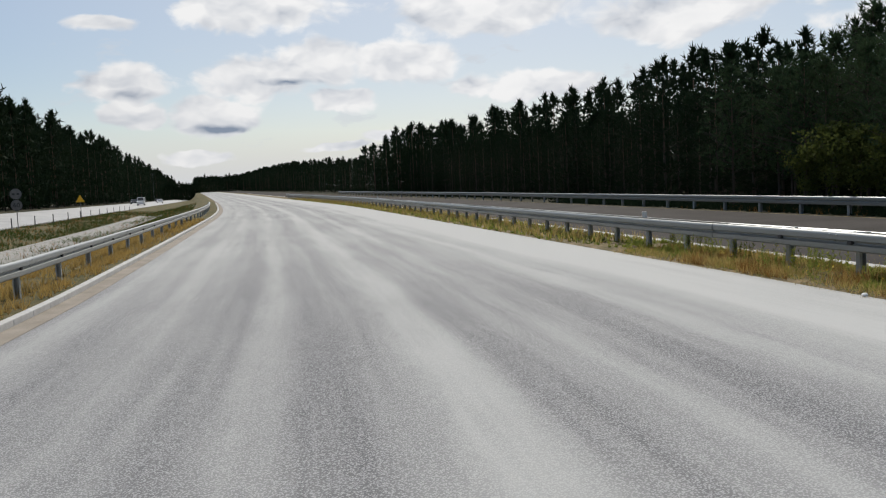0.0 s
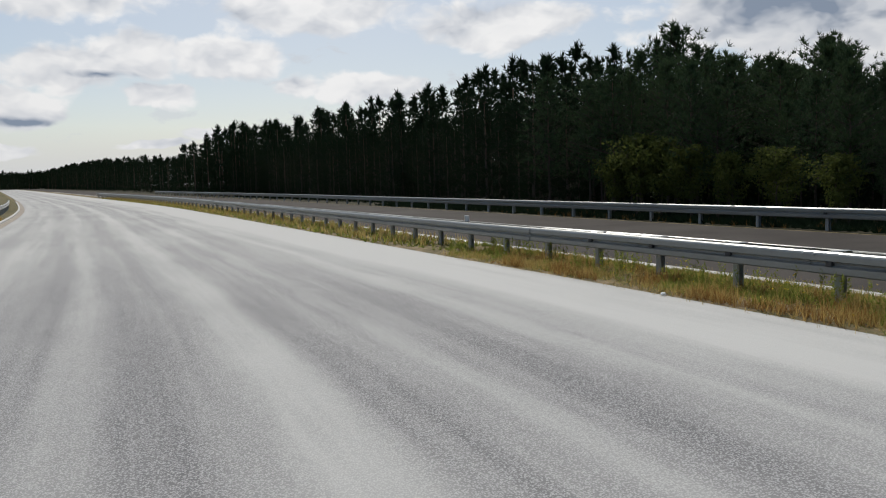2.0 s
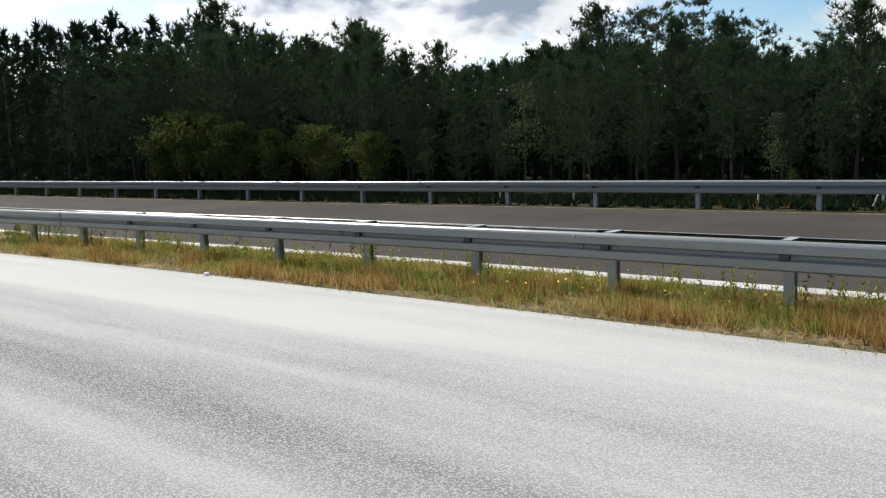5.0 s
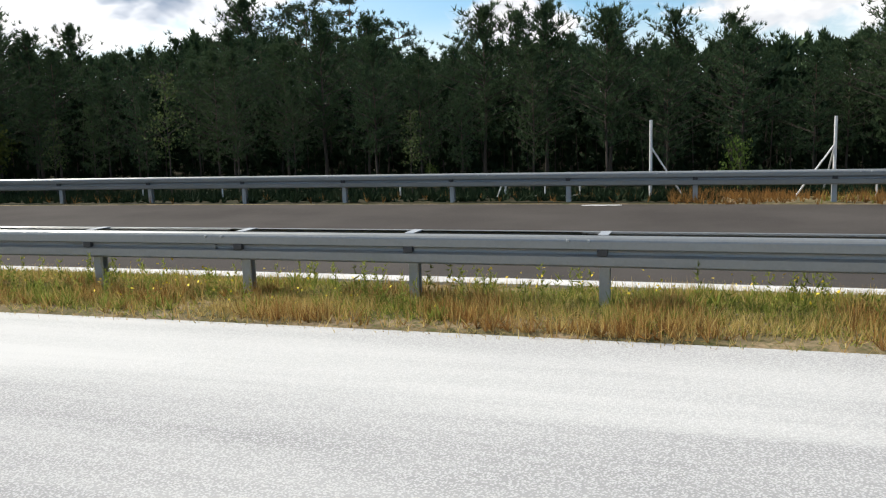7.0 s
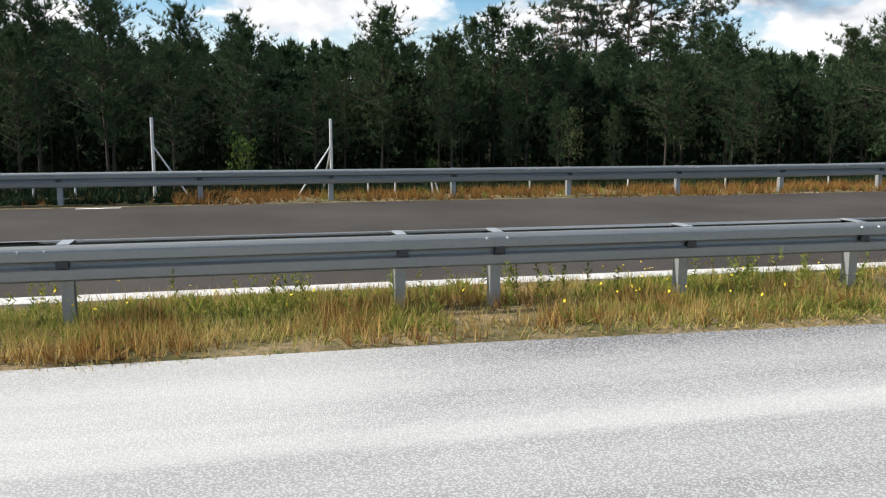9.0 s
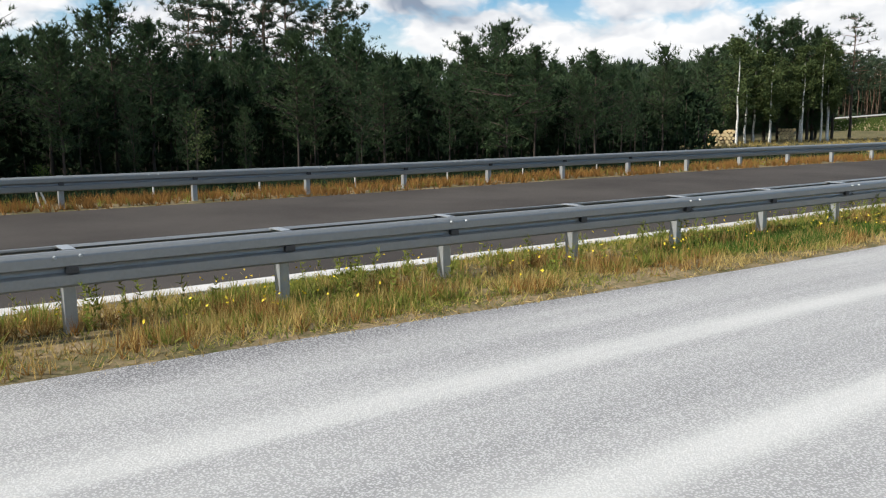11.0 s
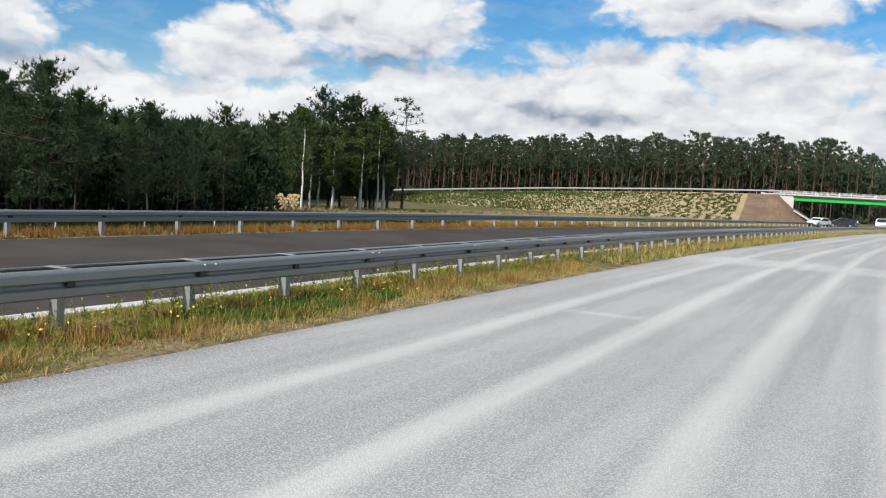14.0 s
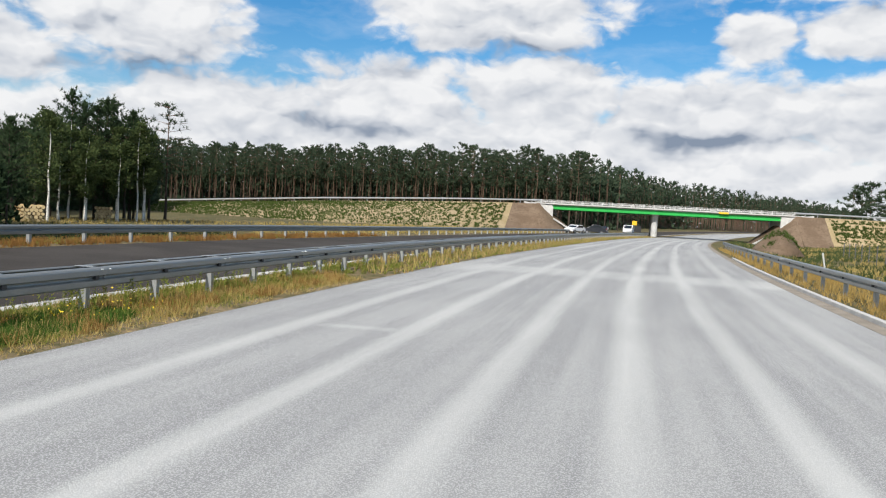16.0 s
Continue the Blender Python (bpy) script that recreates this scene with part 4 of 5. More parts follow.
def build_north_forest():
    rng = np.random.default_rng(11)
    young = [young_pine("young_pine", h, 20 + i, M_PINE, "young Scots pine with dense green needles at the forest edge", rad=r, base=1.5)
             for i, (h, r) in enumerate([(5.4, 1.5), (5.8, 1.65), (5.0, 1.45), (6.2, 1.6), (5.5, 1.35)])]
    own = [5.4, 5.8, 5.0, 6.2, 5.5]
    used = set()

    def plant(lib, sizes, i, x, off, h):
        m = tree_pose(x, off, min(h, 7.2) if lib is young else h, sizes[i], rng)
        if id(lib[i]) in used:
            copy_thing(lib[i], m)
        else:
            used.add(id(lib[i]))
            lib[i].matrix_world = m

    for row, off in enumerate((22.3, 25.4, 28.8, 32.6)):
        x = -40.0 + row * 0.6
        while x < 1.7 + 1.27 * (off - 1.2):
            o = off + rng.uniform(-0.9, 0.9) + (1.3 if x > 0 and row < 2 else 0.0)
            plant(young, own, int(rng.integers(0, 5)), x, o, sky_height(x, o) * (rng.uniform(0.81, 0.91) + (0.06 if rng.uniform() < 0.1 else 0.0)) * (0.9 if row == 0 else 1.0))
            x += rng.uniform(1.4, 2.1)
    dark = [young_pine("forest_pine", h, 40 + i, M_SHADED_NEEDLES, "tall dark pine standing in a backlit forest wall", rad=r, base=0.8, whorls=17, arms=6, per=6, n=6, length=0.34, width=0.066, tr=0.13, barkmat=M_BARK_DARK)
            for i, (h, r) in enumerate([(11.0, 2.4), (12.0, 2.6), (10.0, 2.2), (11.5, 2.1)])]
    downs = [11.0, 12.0, 10.0, 11.5]
    for row, off in enumerate((24.0, 27.2, 30.5)):
        x = -42.0 - row
        while x > -125:
            o = off + rng.uniform(-1.2, 1.2)
            plant(dark, downs, int(rng.integers(0, 4)), x, o, sky_height(x, o) * rng.uniform(0.80, 0.97))
            x -= rng.uniform(1.6, 2.5)
    lib = [low_crown(6.0, 60 + i, "young") for i in range(5)]
    libd = [low_crown(12.0, 70 + i, "dark") for i in range(5)]
    places, placed = [], []
    for off in (40.0, 42.5, 45.5, 50.0, 58.0, 68.0):
        x = -52.0
        while x < 48 + (off - 40) * 0.8:
            o = off + rng.uniform(-1, 1)
            px, py, pz = at(x, o)
            places.append((px, py, pz, sky_height(x, o) * rng.uniform(0.80, 0.93), lib[int(rng.integers(0, 5))]))
            x += rng.uniform(1.3, 2.1)
    for off in (25.0, 29.0, 34.0, 40.0):
        x = -125.0 if off < 33 else -44.0
        while x > -640:
            o = off + rng.uniform(-1.5, 1.5)
            px, py, pz = at(x, o)
            placed.append((px, py, pz, sky_height(x, o) * rng.uniform(0.80, 1.0), libd[int(rng.integers(0, 5))]))
            x -= rng.uniform(2.0, 3.4) * (1 if x > -200 else 1.6)
    fill = [low_crown(8.0, 90 + i, "back") for i in range(4)]
    for off in (32.5, 36.0, 41.0):
        x = -46.0
        while x > -170:
            px, py, pz = at(x, off + rng.uniform(-1, 1))
            placed.append((px, py, pz, rng.uniform(5.0, 8.0), fill[int(rng.integers(0, 4))]))
            x -= rng.uniform(1.8, 2.8)
    for off in (34.0, 39.0):
        x = -44.0
        while x < 44:
            px, py, pz = at(x, off + rng.uniform(-1, 1))
            places.append((px, py, pz, rng.uniform(3.2, 4.4), fill[int(rng.integers(0, 4))]))
            x += rng.uniform(1.2, 1.9)
    # extra rows of dark crowns stand in for the gloom deep in the wood
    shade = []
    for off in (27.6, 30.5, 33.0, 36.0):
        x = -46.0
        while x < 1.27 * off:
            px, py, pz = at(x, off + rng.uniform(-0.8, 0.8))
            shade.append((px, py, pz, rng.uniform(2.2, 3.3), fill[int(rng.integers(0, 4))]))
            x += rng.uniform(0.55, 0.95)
    joined("shaded_thicket", shade, rng, M_SHADED_NEEDLES, "added dark crowns that stand in for deep shade inside the wood", "thicket")
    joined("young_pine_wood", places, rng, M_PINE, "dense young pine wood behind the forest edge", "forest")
    joined("dark_pine_wood", placed, rng, M_SHADED_NEEDLES, "dark dense pine forest along the motorway", "forest")
    # old pines standing over the young wood
    tall = [old_pine("tall_pine", 9.5, 80 + i, "tall old pine with ragged layered crown above young wood", 0.40, 1.9, 14, 330, 0.30, 0.05, 0.12) for i in range(4)]
    spots = [(-26.5, 46, 8.6), (-24.6, 47, 9.2), (-22.8, 46, 9.0), (-20.9, 48, 9.6), (-19.6, 46, 8.8), (-17.6, 47, 8.1), (-13.2, 46, 7.2),
             (17.2, 45, 8.4), (18.9, 46, 9.6), (20.3, 47, 10.0), (21.8, 46, 10.0), (23.6, 47, 10.2), (25.6, 46, 9.4), (27.2, 47, 9.6), (22.8, 48, 10.3), (19.7, 48.5, 10.1), (26.2, 48.5, 9.5)]
    for i, (x, off, h) in enumerate(spots):
        plant(tall, [9.5] * 4, i % 4, x, off, h)
    lone = old_pine("layered_pine", 3.7, 95, "sparse pine with pale level boughs at the wood's edge", 0.24, 0.95, 18, 300, 0.17, 0.03, 0.045, mat=M_PINE, group="")
    lone.matrix_world = Matrix.Translation(at(19.2, 22.0))
    # broadleaved shrubs and saplings at the edge
    bush_a = birch("broadleaf_sapling", 3.2, 101, "leafy yellow-green broadleaf sapling in front of dark pines", 1.4, 3600, 0.07, M_SAPLING_LEAF, 0.04, 0.2, "sapling")
    bush_a.matrix_world = Matrix.Translation(at(-31.5, 20.9)) @ Matrix.Scale(1.05, 4)
    for x, off, h in ((-30.0, 21.0, 3.0), (-33.4, 21.1, 2.5), (-28.2, 21.0, 2.6), (-26.0, 21.1, 2.3), (-23.8, 21.0, 2.4), (-21.4, 21.1, 2.1)):
        copy_thing(bush_a, tree_pose(x, off, h, 3.2, rng))
    twig = birch("thin_birch", 3.6, 102, "thin grey-stemmed birch at the forest edge", 0.45, 520, 0.05, M_BIRCH_LEAF, 0.022, 0.35, stem=M_BARK_DARK)
    twig.matrix_world = Matrix.Translation(at(-14.9, 20.9))
    for x, off, h in ((-18.8, 21.0, 2.4), (-7.6, 20.8, 2.3), (9.0, 22.0, 2.2)):
        copy_thing(twig, tree_pose(x, off, h, 3.6, rng))
    small = birch("leafy_shrub", 1.5, 103, "bright green leafy shrub beside the fence", 0.7, 520, 0.06, M_BUSH_LEAF, 0.02, 0.3, "shrub")
    small.matrix_world = Matrix.Translation(at(0.45, 21.0)) @ Matrix.Diagonal((0.45, 0.45, 0.85, 1))
    for x, off, h in ((5.6, 23.6, 0.9), (-8.0, 23.6, 0.9)):
        copy_thing(small, tree_pose(x, off, h, 1.5, rng))


build_north_forest()


def build_south_forest():
    rng = np.random.default_rng(12)
    lib = [low_crown(20.0, 170 + i, "dark") for i in range(5)]
    places = []
    for off in (-38.0, -43.0, -49.0):
        x = -40.0
        while x > -900:
            o = off + rng.uniform(-2, 2)
            px, py, pz = at(x, o)
            places.append((px, py, pz, rng.uniform(17.5, 22.0), lib[int(rng.integers(0, 5))]))
            x -= rng.uniform(3.2, 5.2) * (1 if x > -300 else 2.2)
    # an unseen row of wood added behind the camera, to darken the rails' reflections
    for off in (-46.0,):
        x = -36.0
        while x < 120:
            px, py, pz = at(x, off + rng.uniform(-2, 2))
            places.append((px, py, pz, rng.uniform(15, 19), lib[int(rng.integers(0, 5))]))
            x += rng.uniform(4.0, 6.0)
    # woods that close the view at the far end of the road
    for row in range(3):
        o = -40.0
        while o < 75:
            px, py, pz = at(-640 - row * 40 + rng.uniform(-15, 15), o)
            places.append((px, py, pz, rng.uniform(9, 12) + row * 1.5, lib[int(rng.integers(0, 5))]))
            o += rng.uniform(1.4, 2.4)
    under = [low_crown(8.0, 190 + i, "back") for i in range(4)]
    for row in range(3):
        o = -45.0
        while o < 80:
            px, py, pz = at(-610 - row * 30 + rng.uniform(-12, 12), o)
            places.append((px, py, pz, rng.uniform(8, 11), under[int(rng.integers(0, 4))]))
            o += rng.uniform(1.2, 2.0)
    joined("south_pine_wood", places, rng, M_SHADED_NEEDLES, "tall dark forest wall beyond the old road", "forest")


build_south_forest()


def build_east_woods():
    rng = np.random.default_rng(13)
    libt = [old_pine("far_pine", 18.0, 200 + i, "tall slender pine with bare reddish trunk", 0.56, 1.9, 7, 180, 0.55, 0.17, 0.13, group="pine stand behind the embankment") for i in range(5)]
    used = 0
    for row in range(3):
        y = 4.0 + row
        while y < 122:
            x = 206 + row * 5 + rng.uniform(-2, 2)
            h = (17.0 + 1.6 * min(1.0, max(0.0, (95 - y) / 60))) * rng.uniform(0.92, 1.02)
            m = Matrix.Translation((x, y, 0.3)) @ Matrix.Rotation(rng.uniform(0, 6.28), 4, "Z") @ Matrix.Diagonal((1, 1, h / 18.0, 1))
            if used < 5:
                libt[used].matrix_world = m
            else:
                copy_thing(libt[used % 5], m)
            used += 1
            y += rng.uniform(1.7, 3.4)
    lib = [low_crown(18.0, 260 + i, "old") for i in range(5)]
    places = []
    for row in range(4):
        y = -4.0
        while y < 170:
            places.append((222 + row * 7 + rng.uniform(-3, 3), y, 0.3, rng.uniform(16, 19), lib[int(rng.integers(0, 5))]))
            y += rng.uniform(1.8, 3.4)
    for (xa, ya), (xb, yb) in (((245, -2), (330, -27)), ((330, -27), (385, -68)), ((385, -68), (500, -130)), ((500, -130), (760, -220))):
        for row in range(4):
            n = int(math.hypot(xb - xa, yb - ya) / 2.4)
            for i in range(n):
                f = (i + rng.uniform(-0.4, 0.4)) / n
                x, y = xa + (xb - xa) * f + row * 6, ya + (yb - ya) * f + row * 5
                places.append((x, y, 0.3, rng.uniform(16.5, 20), lib[int(rng.integers(0, 5))]))
    young = [low_crown(8.0, 280 + i, "back") for i in range(4)]
    for row in range(3):
        y = -2.0
        while y < 180:
            places.append((231 + row * 9 + rng.uniform(-3, 3), y, 0.2, rng.uniform(10, 14), young[int(rng.integers(0, 4))]))
            y += rng.uniform(1.8, 2.8)
    for row in range(2):
        y = -30.0
        while y < 190:
            places.append((264 + row * 8 + max(0.0, -y) * 2.4 + rng.uniform(-3, 3), y, 0.2, rng.uniform(10, 14), young[int(rng.integers(0, 4))]))
            y += rng.uniform(2.0, 3.2)
    for (xa, ya), (xb, yb) in (((345, -10), (420, -60)), ((420, -60), (560, -120)), ((560, -120), (900, -240))):
        for i in range(60):
            f = (i + rng.uniform(-0.4, 0.4)) / 60
            places.append((xa + (xb - xa) * f + 25, ya + (yb - ya) * f + 12, 0.2, rng.uniform(11, 14), young[int(rng.integers(0, 4))]))
    for row in range(5):
        for i in range(64):
            f = (i + rng.uniform(-0.4, 0.4)) / 64
            x, y = 46 + 100 * f + row * 1.2, 41 + 42 * f + row * 2.6
            places.append((x, y, 0.1, (5.2 + 6.0 * f) * rng.uniform(0.85, 1.05), young[int(rng.integers(0, 4))]))
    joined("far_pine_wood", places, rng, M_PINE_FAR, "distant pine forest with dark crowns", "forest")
    clump = [old_pine("clump_pine", 13.5, 300 + i, "dark bushy pine beyond the overpass ramp", 0.3, 2.4, 10, 130, 0.8, 0.25, 0.16, group="pine clump beyond the ramp") for i in range(3)]
    for i, (x, y, h) in enumerate([(196, -52.5, 12.5), (199, -55, 13.6), (203, -58, 14.6), (198, -60, 14), (206, -63, 15.5), (200, -66, 15), (210, -70, 16)]):
        m = Matrix.Translation((x, y, 0.0)) @ Matrix.Rotation(i * 1.3, 4, "Z") @ Matrix.Scale(h / 13.5, 4)
        if i < 3:
            clump[i].matrix_world = m
        else:
            copy_thing(clump[i % 3], m)
    # the birches and pines in the clearing
    for i, (x, y, h, kind) in enumerate([(50.7, 34.7, 7.2, "b"), (57.3, 36.4, 6.6, "b"), (60.3, 35.9, 7.0, "b"), (55.0, 35.0, 5.2, "b"), (52.8, 37.2, 5.6, "p"), (55.4, 38.2, 7.4, "p"),
                                         (58.4, 38.6, 9.4, "p"), (60.4, 38.9, 8.0, "p"), (61.9, 38.0, 9.4, "p"), (63.6, 38.6, 9.6, "p"), (65.0, 37.6, 8.2, "p"), (68.0, 36.2, 10.0, "t"), (62.5, 36.6, 6.8, "t"), (53.6, 39.5, 6.2, "p"), (56.6, 40.2, 7.2, "p"), (59.4, 40.8, 7.8, "p"), (62.6, 40.4, 9.2, "p"), (66.2, 39.6, 8.0, "p"), (64.4, 36.0, 5.4, "b"), (58.9, 34.9, 5.8, "b"), (66.4, 36.8, 7.4, "t"), (54.2, 36.4, 6.6, "b"), (61.4, 34.9, 7.6, "b"), (59.8, 37.4, 8.6, "p"), (64.2, 37.2, 8.8, "p"), (57.0, 37.6, 7.0, "b"), (63.0, 35.3, 7.0, "b"), (66.8, 38.4, 8.6, "p")]):
        if kind == "b":
            t = birch("birch", h, 400 + i, "slim birch with white trunk and thin light crown", 1.6, 3200, 0.085, M_BIRCH_LEAF, 0.085, 0.3)
        elif kind == "p":
            t = young_pine("clearing_pine", h, 400 + i, M_PINE, "dense green pine in a roadside clearing", 2.1, 1.2, 15, 8, 7, 9, 0.26, 0.055, 0.1, ovoid=1.5)
        else:
            t = old_pine("clearing_tall_pine", h, 400 + i, "tall sparse pine leaning over the clearing", 0.42, 1.5, 12, 100, 0.36, 0.07, 0.12)
        t.matrix_world = Matrix.Translation((x, y, 0.05))


build_east_woods()

# ---- the overpass ----
RAMP_N = [(12.5, 5.75), (30, 5.2), (58, 3.9), (80, 2.5), (99, 1.25), (118, 0.2), (122, 0.05)]
RAMP_S = [(-140, 4.0), (-70, 5.6), (-36, 5.75)]


def build_ramp(name, table, label, flip):
    """An earth bank with a level crown, sloping sides and a rounded bare end under the bridge."""
    verts, faces, slots = [], [], []
    rows = 40
    y0, y1 = table[0][0], table[-1][0]
    k = 9
    for i in range(rows + 1):
        y = y0 + (y1 - y0) * i / rows
        z = lerp_table(table, y)
        run = z * 1.55
        toe = run + (56.0 - run) * max(0.0, min(1.0, (y - 16) / 22.0)) if flip else run
        xs = [-5.5 - toe - 0.5, -5.5 - toe * 0.7, -5.5 - toe * 0.35, -5.5, 0, 5.5, 5.5 + run * 0.4, 5.5 + run, 5.5 + run + 0.5]
        zs = [-0.1, z * 0.3, z * 0.65, z, z + 0.05, z, z * 0.6, 0, -0.1]
        for x, q in zip(xs, zs):
            bump = 0.14 * noise.noise((x * 0.5, y * 0.5, 3.0)) if 0 < q < z else 0
            verts.append((178 + x, y, q + bump))
    for i in range(rows):
        for j in range(k - 1):
            f = (i * k + j, i * k + j + 1, i * k + k + j + 1, i * k + k + j)
            faces.append(f)
            yy = y0 + (y1 - y0) * (i + 0.5) / rows
            near_end = abs(yy - (12.5 if flip else -36)) < 5
            slots.append(1 if near_end else 0)
    # half cone under the bridge end
    base = len(verts)
    ye = 12.5 if flip else -36.0
    s = -1 if flip else 1
    z = lerp_table(table, ye)
    m = 14
    for ring, (f, zz) in enumerate(((0.0, z), (0.5, z * 0.5), (1.0, -0.05))):
        for i in range(m + 1):
            a = math.pi * i / m
            run = z * 1.3 * f
            verts.append((178 - (5.5 + z * 1.55 * f) * math.cos(a), ye + s * run * math.sin(a), zz))
    for ring in range(2):
        for i in range(m):
            a = base + ring * (m + 1) + i
            faces.append((a, a + 1, a + m + 2, a + m + 1))
            slots.append(1)
    me = mesh_of(name, verts, faces, [M_SAND, M_EARTH], slots, True)
    bm = bmesh.new()
    bm.from_mesh(me)
    bmesh.ops.recalc_face_normals(bm, faces=bm.faces)
    bm.to_mesh(me)
    bm.free()
    tagged(new(name, me), label, "embankment", kind="structure")


def tuft_patch(name, label, places, mat, n, length, width, seed, spread=0.6):
    rng = np.random.default_rng(seed)
    P = np.array(places)
    V, F = blades(P, np.tile([0, 0, 1.0], (len(P), 1)), n, length, width, spread, rng)
    return tagged(new(name, np_mesh(name, V, F, mat)), label, "grass", kind="stuff")


def build_overpass():
    build_ramp("embankment_north", RAMP_N, "sandy embankment dotted with young green shrubs", True)
    build_ramp("embankment_south", RAMP_S, "sandy embankment rising to the bridge", False)
    rng = np.random.default_rng(5)
    P = []
    for table, lo, hi in ((RAMP_N, 19, 100), (RAMP_S, -110, -42)):
        for i in range(26000):
            y, f = rng.uniform(lo, hi), rng.uniform(0.05, 0.95)
            z = lerp_table(table, y)
            toe0 = 56.0 if y > 30 else 12.0
            if noise.noise((y * 1.5, f * toe0 * 1.1, 1.0)) > -0.07 + 0.3 * noise.noise((y * 0.12, f * 3.0, 4.0)):
                run = z * 1.55
                toe = run + (56.0 - run) * max(0.0, min(1.0, (y - 16) / 22.0)) if y > 0 else run
                P.append((178 - 5.5 - toe * (1 - f), y, z * f))
    tuft_patch("slope_shrubs", "small green shrubs planted on the sandy slope", P, M_SLOPE_LEAF, 4, 0.32, 0.13, 6, 0.8)
    bridge = thing("bridge", Matrix.Translation((178, -11.8, 0)), label="road bridge with bright green girder and pale parapet", category="bridge")
    bm = box(bmesh.new(), -4.9, 4.9, -24.6, 24.6, 5.5, 5.75)
    part("deck", bm, M_CONCRETE_GREY, bridge)
    for sx in (-1, 1):
        bm = bmesh.new()
        box(bm, sx * 4.6 - 0.25, sx * 4.6 + 0.25, -23.4, 23.4, 4.75, 5.5, 0.03)
        box(bm, sx * 4.6 - 0.35, sx * 4.6 + 0.35, -23.4, 23.4, 4.70, 4.76)
        part("girder", bm, M_GREEN, bridge, "bright green painted girder")
        part("edge_beam", box(bmesh.new(), sx * 5.15 - 0.3, sx * 5.15 + 0.3, -26, 26, 5.66, 5.86, 0.03), M_CONCRETE, bridge, "pale concrete edge beam")
        for i in range(27):
            y = -26 + 2 * i
            part("baluster", box(bmesh.new(), sx * 5.2 - 0.04, sx * 5.2 + 0.04, y - 0.05, y + 0.05, 5.95, 6.5), M_FENCE_POST, bridge)
        for z in (6.15, 6.33, 6.5):
            part("rail", box(bmesh.new(), sx * 5.2 - 0.03, sx * 5.2 + 0.03, -26, 26, z - 0.022, z + 0.022), M_FENCE_POST, bridge)
    part("soffit", box(bmesh.new(), -4.3, 4.3, -23.5, 23.5, 5.0, 5.5), M_DARK_STEEL, bridge)
    for sy, lo in ((1, 21.8), (-1, 21.8)):
        bm = bmesh.new()
        y0, y1 = sorted((sy * lo, sy * 24.8))
        box(bm, -5.2, 5.2, y0, y1, 2.6, 5.5, 0.04)
        part("abutment", bm, M_CONCRETE, bridge, "pale concrete abutment")
        for q in (-5.6, 5.2):
            bm = bmesh.new()
            a = [bm.verts.new((q, sy * v, z)) for v, z in ((21.6, 2.9), (27.5, 5.7), (27.5, 6.0), (21.6, 5.2))]
            b = [bm.verts.new((q + 0.4, sy * v, z)) for v, z in ((21.6, 2.9), (27.5, 5.7), (27.5, 6.0), (21.6, 5.2))]
            bm.faces.new(a)
            bm.faces.new(b[::-1])
            for i in range(4):
                bm.faces.new((a[i], b[i], b[(i + 1) % 4], a[(i + 1) % 4]))
            part("wing_wall", bm, M_CONCRETE, bridge)
        # maintenance stairs down the slope
        bm = bmesh.new()
        for i in range(14):
            box(bm, -7.6, -6.6, *sorted((sy * (21.4 - i * 0.35), sy * (21.05 - i * 0.35))), 2.9 - i * 0.2 - 0.3, 2.9 - i * 0.2)
        part("stairs", bm, M_CONCRETE, bridge)
    for px in (-2.6, 2.6):
        bm = rod(bmesh.new(), (px, 1.6, -0.3), (px, 1.6, 4.6), 0.62, 0.62, 24)
        part("pier", bm, M_CONCRETE_GREY, bridge, "round concrete pier", smooth=False)
    part("pier_cap", box(bmesh.new(), -4.4, 4.4, 0.9, 2.3, 4.55, 5.0, 0.05), M_CONCRETE_GREY, bridge)
    # plate on the girder
    part("plate", box(bmesh.new(), -5.48, -5.45, -12.0, -10.2, 5.5, 5.85), M_YELLOW, bridge, "small yellow plate")
    for table, label in ((RAMP_N, "steel guard rail on the ramp crown"), (RAMP_S, "steel guard rail on the southern ramp crown")):
        r = thing("ramp_rail", label=label, category="guard rail")
        ys = [table[0][0] + i * 4.0 for i in range(int((table[-1][0] - table[0][0]) / 4) + 1)]
        for a, b in zip(ys, ys[1:]):
            za, zb = lerp_table(table, a), lerp_table(table, b)
            if min(za, zb) < 0.4:
                continue
            bm = rod(bmesh.new(), (172.7, a, za + 0.62), (172.7, b, zb + 0.62), 0.16, 0.16, 6)
            part("beam", bm, M_ZINC_POST, r)
            part("post", box(bmesh.new(), 172.75, 172.85, a - 0.05, a + 0.05, za - 0.3, za + 0.62), M_ZINC_POST, r)


build_overpass()


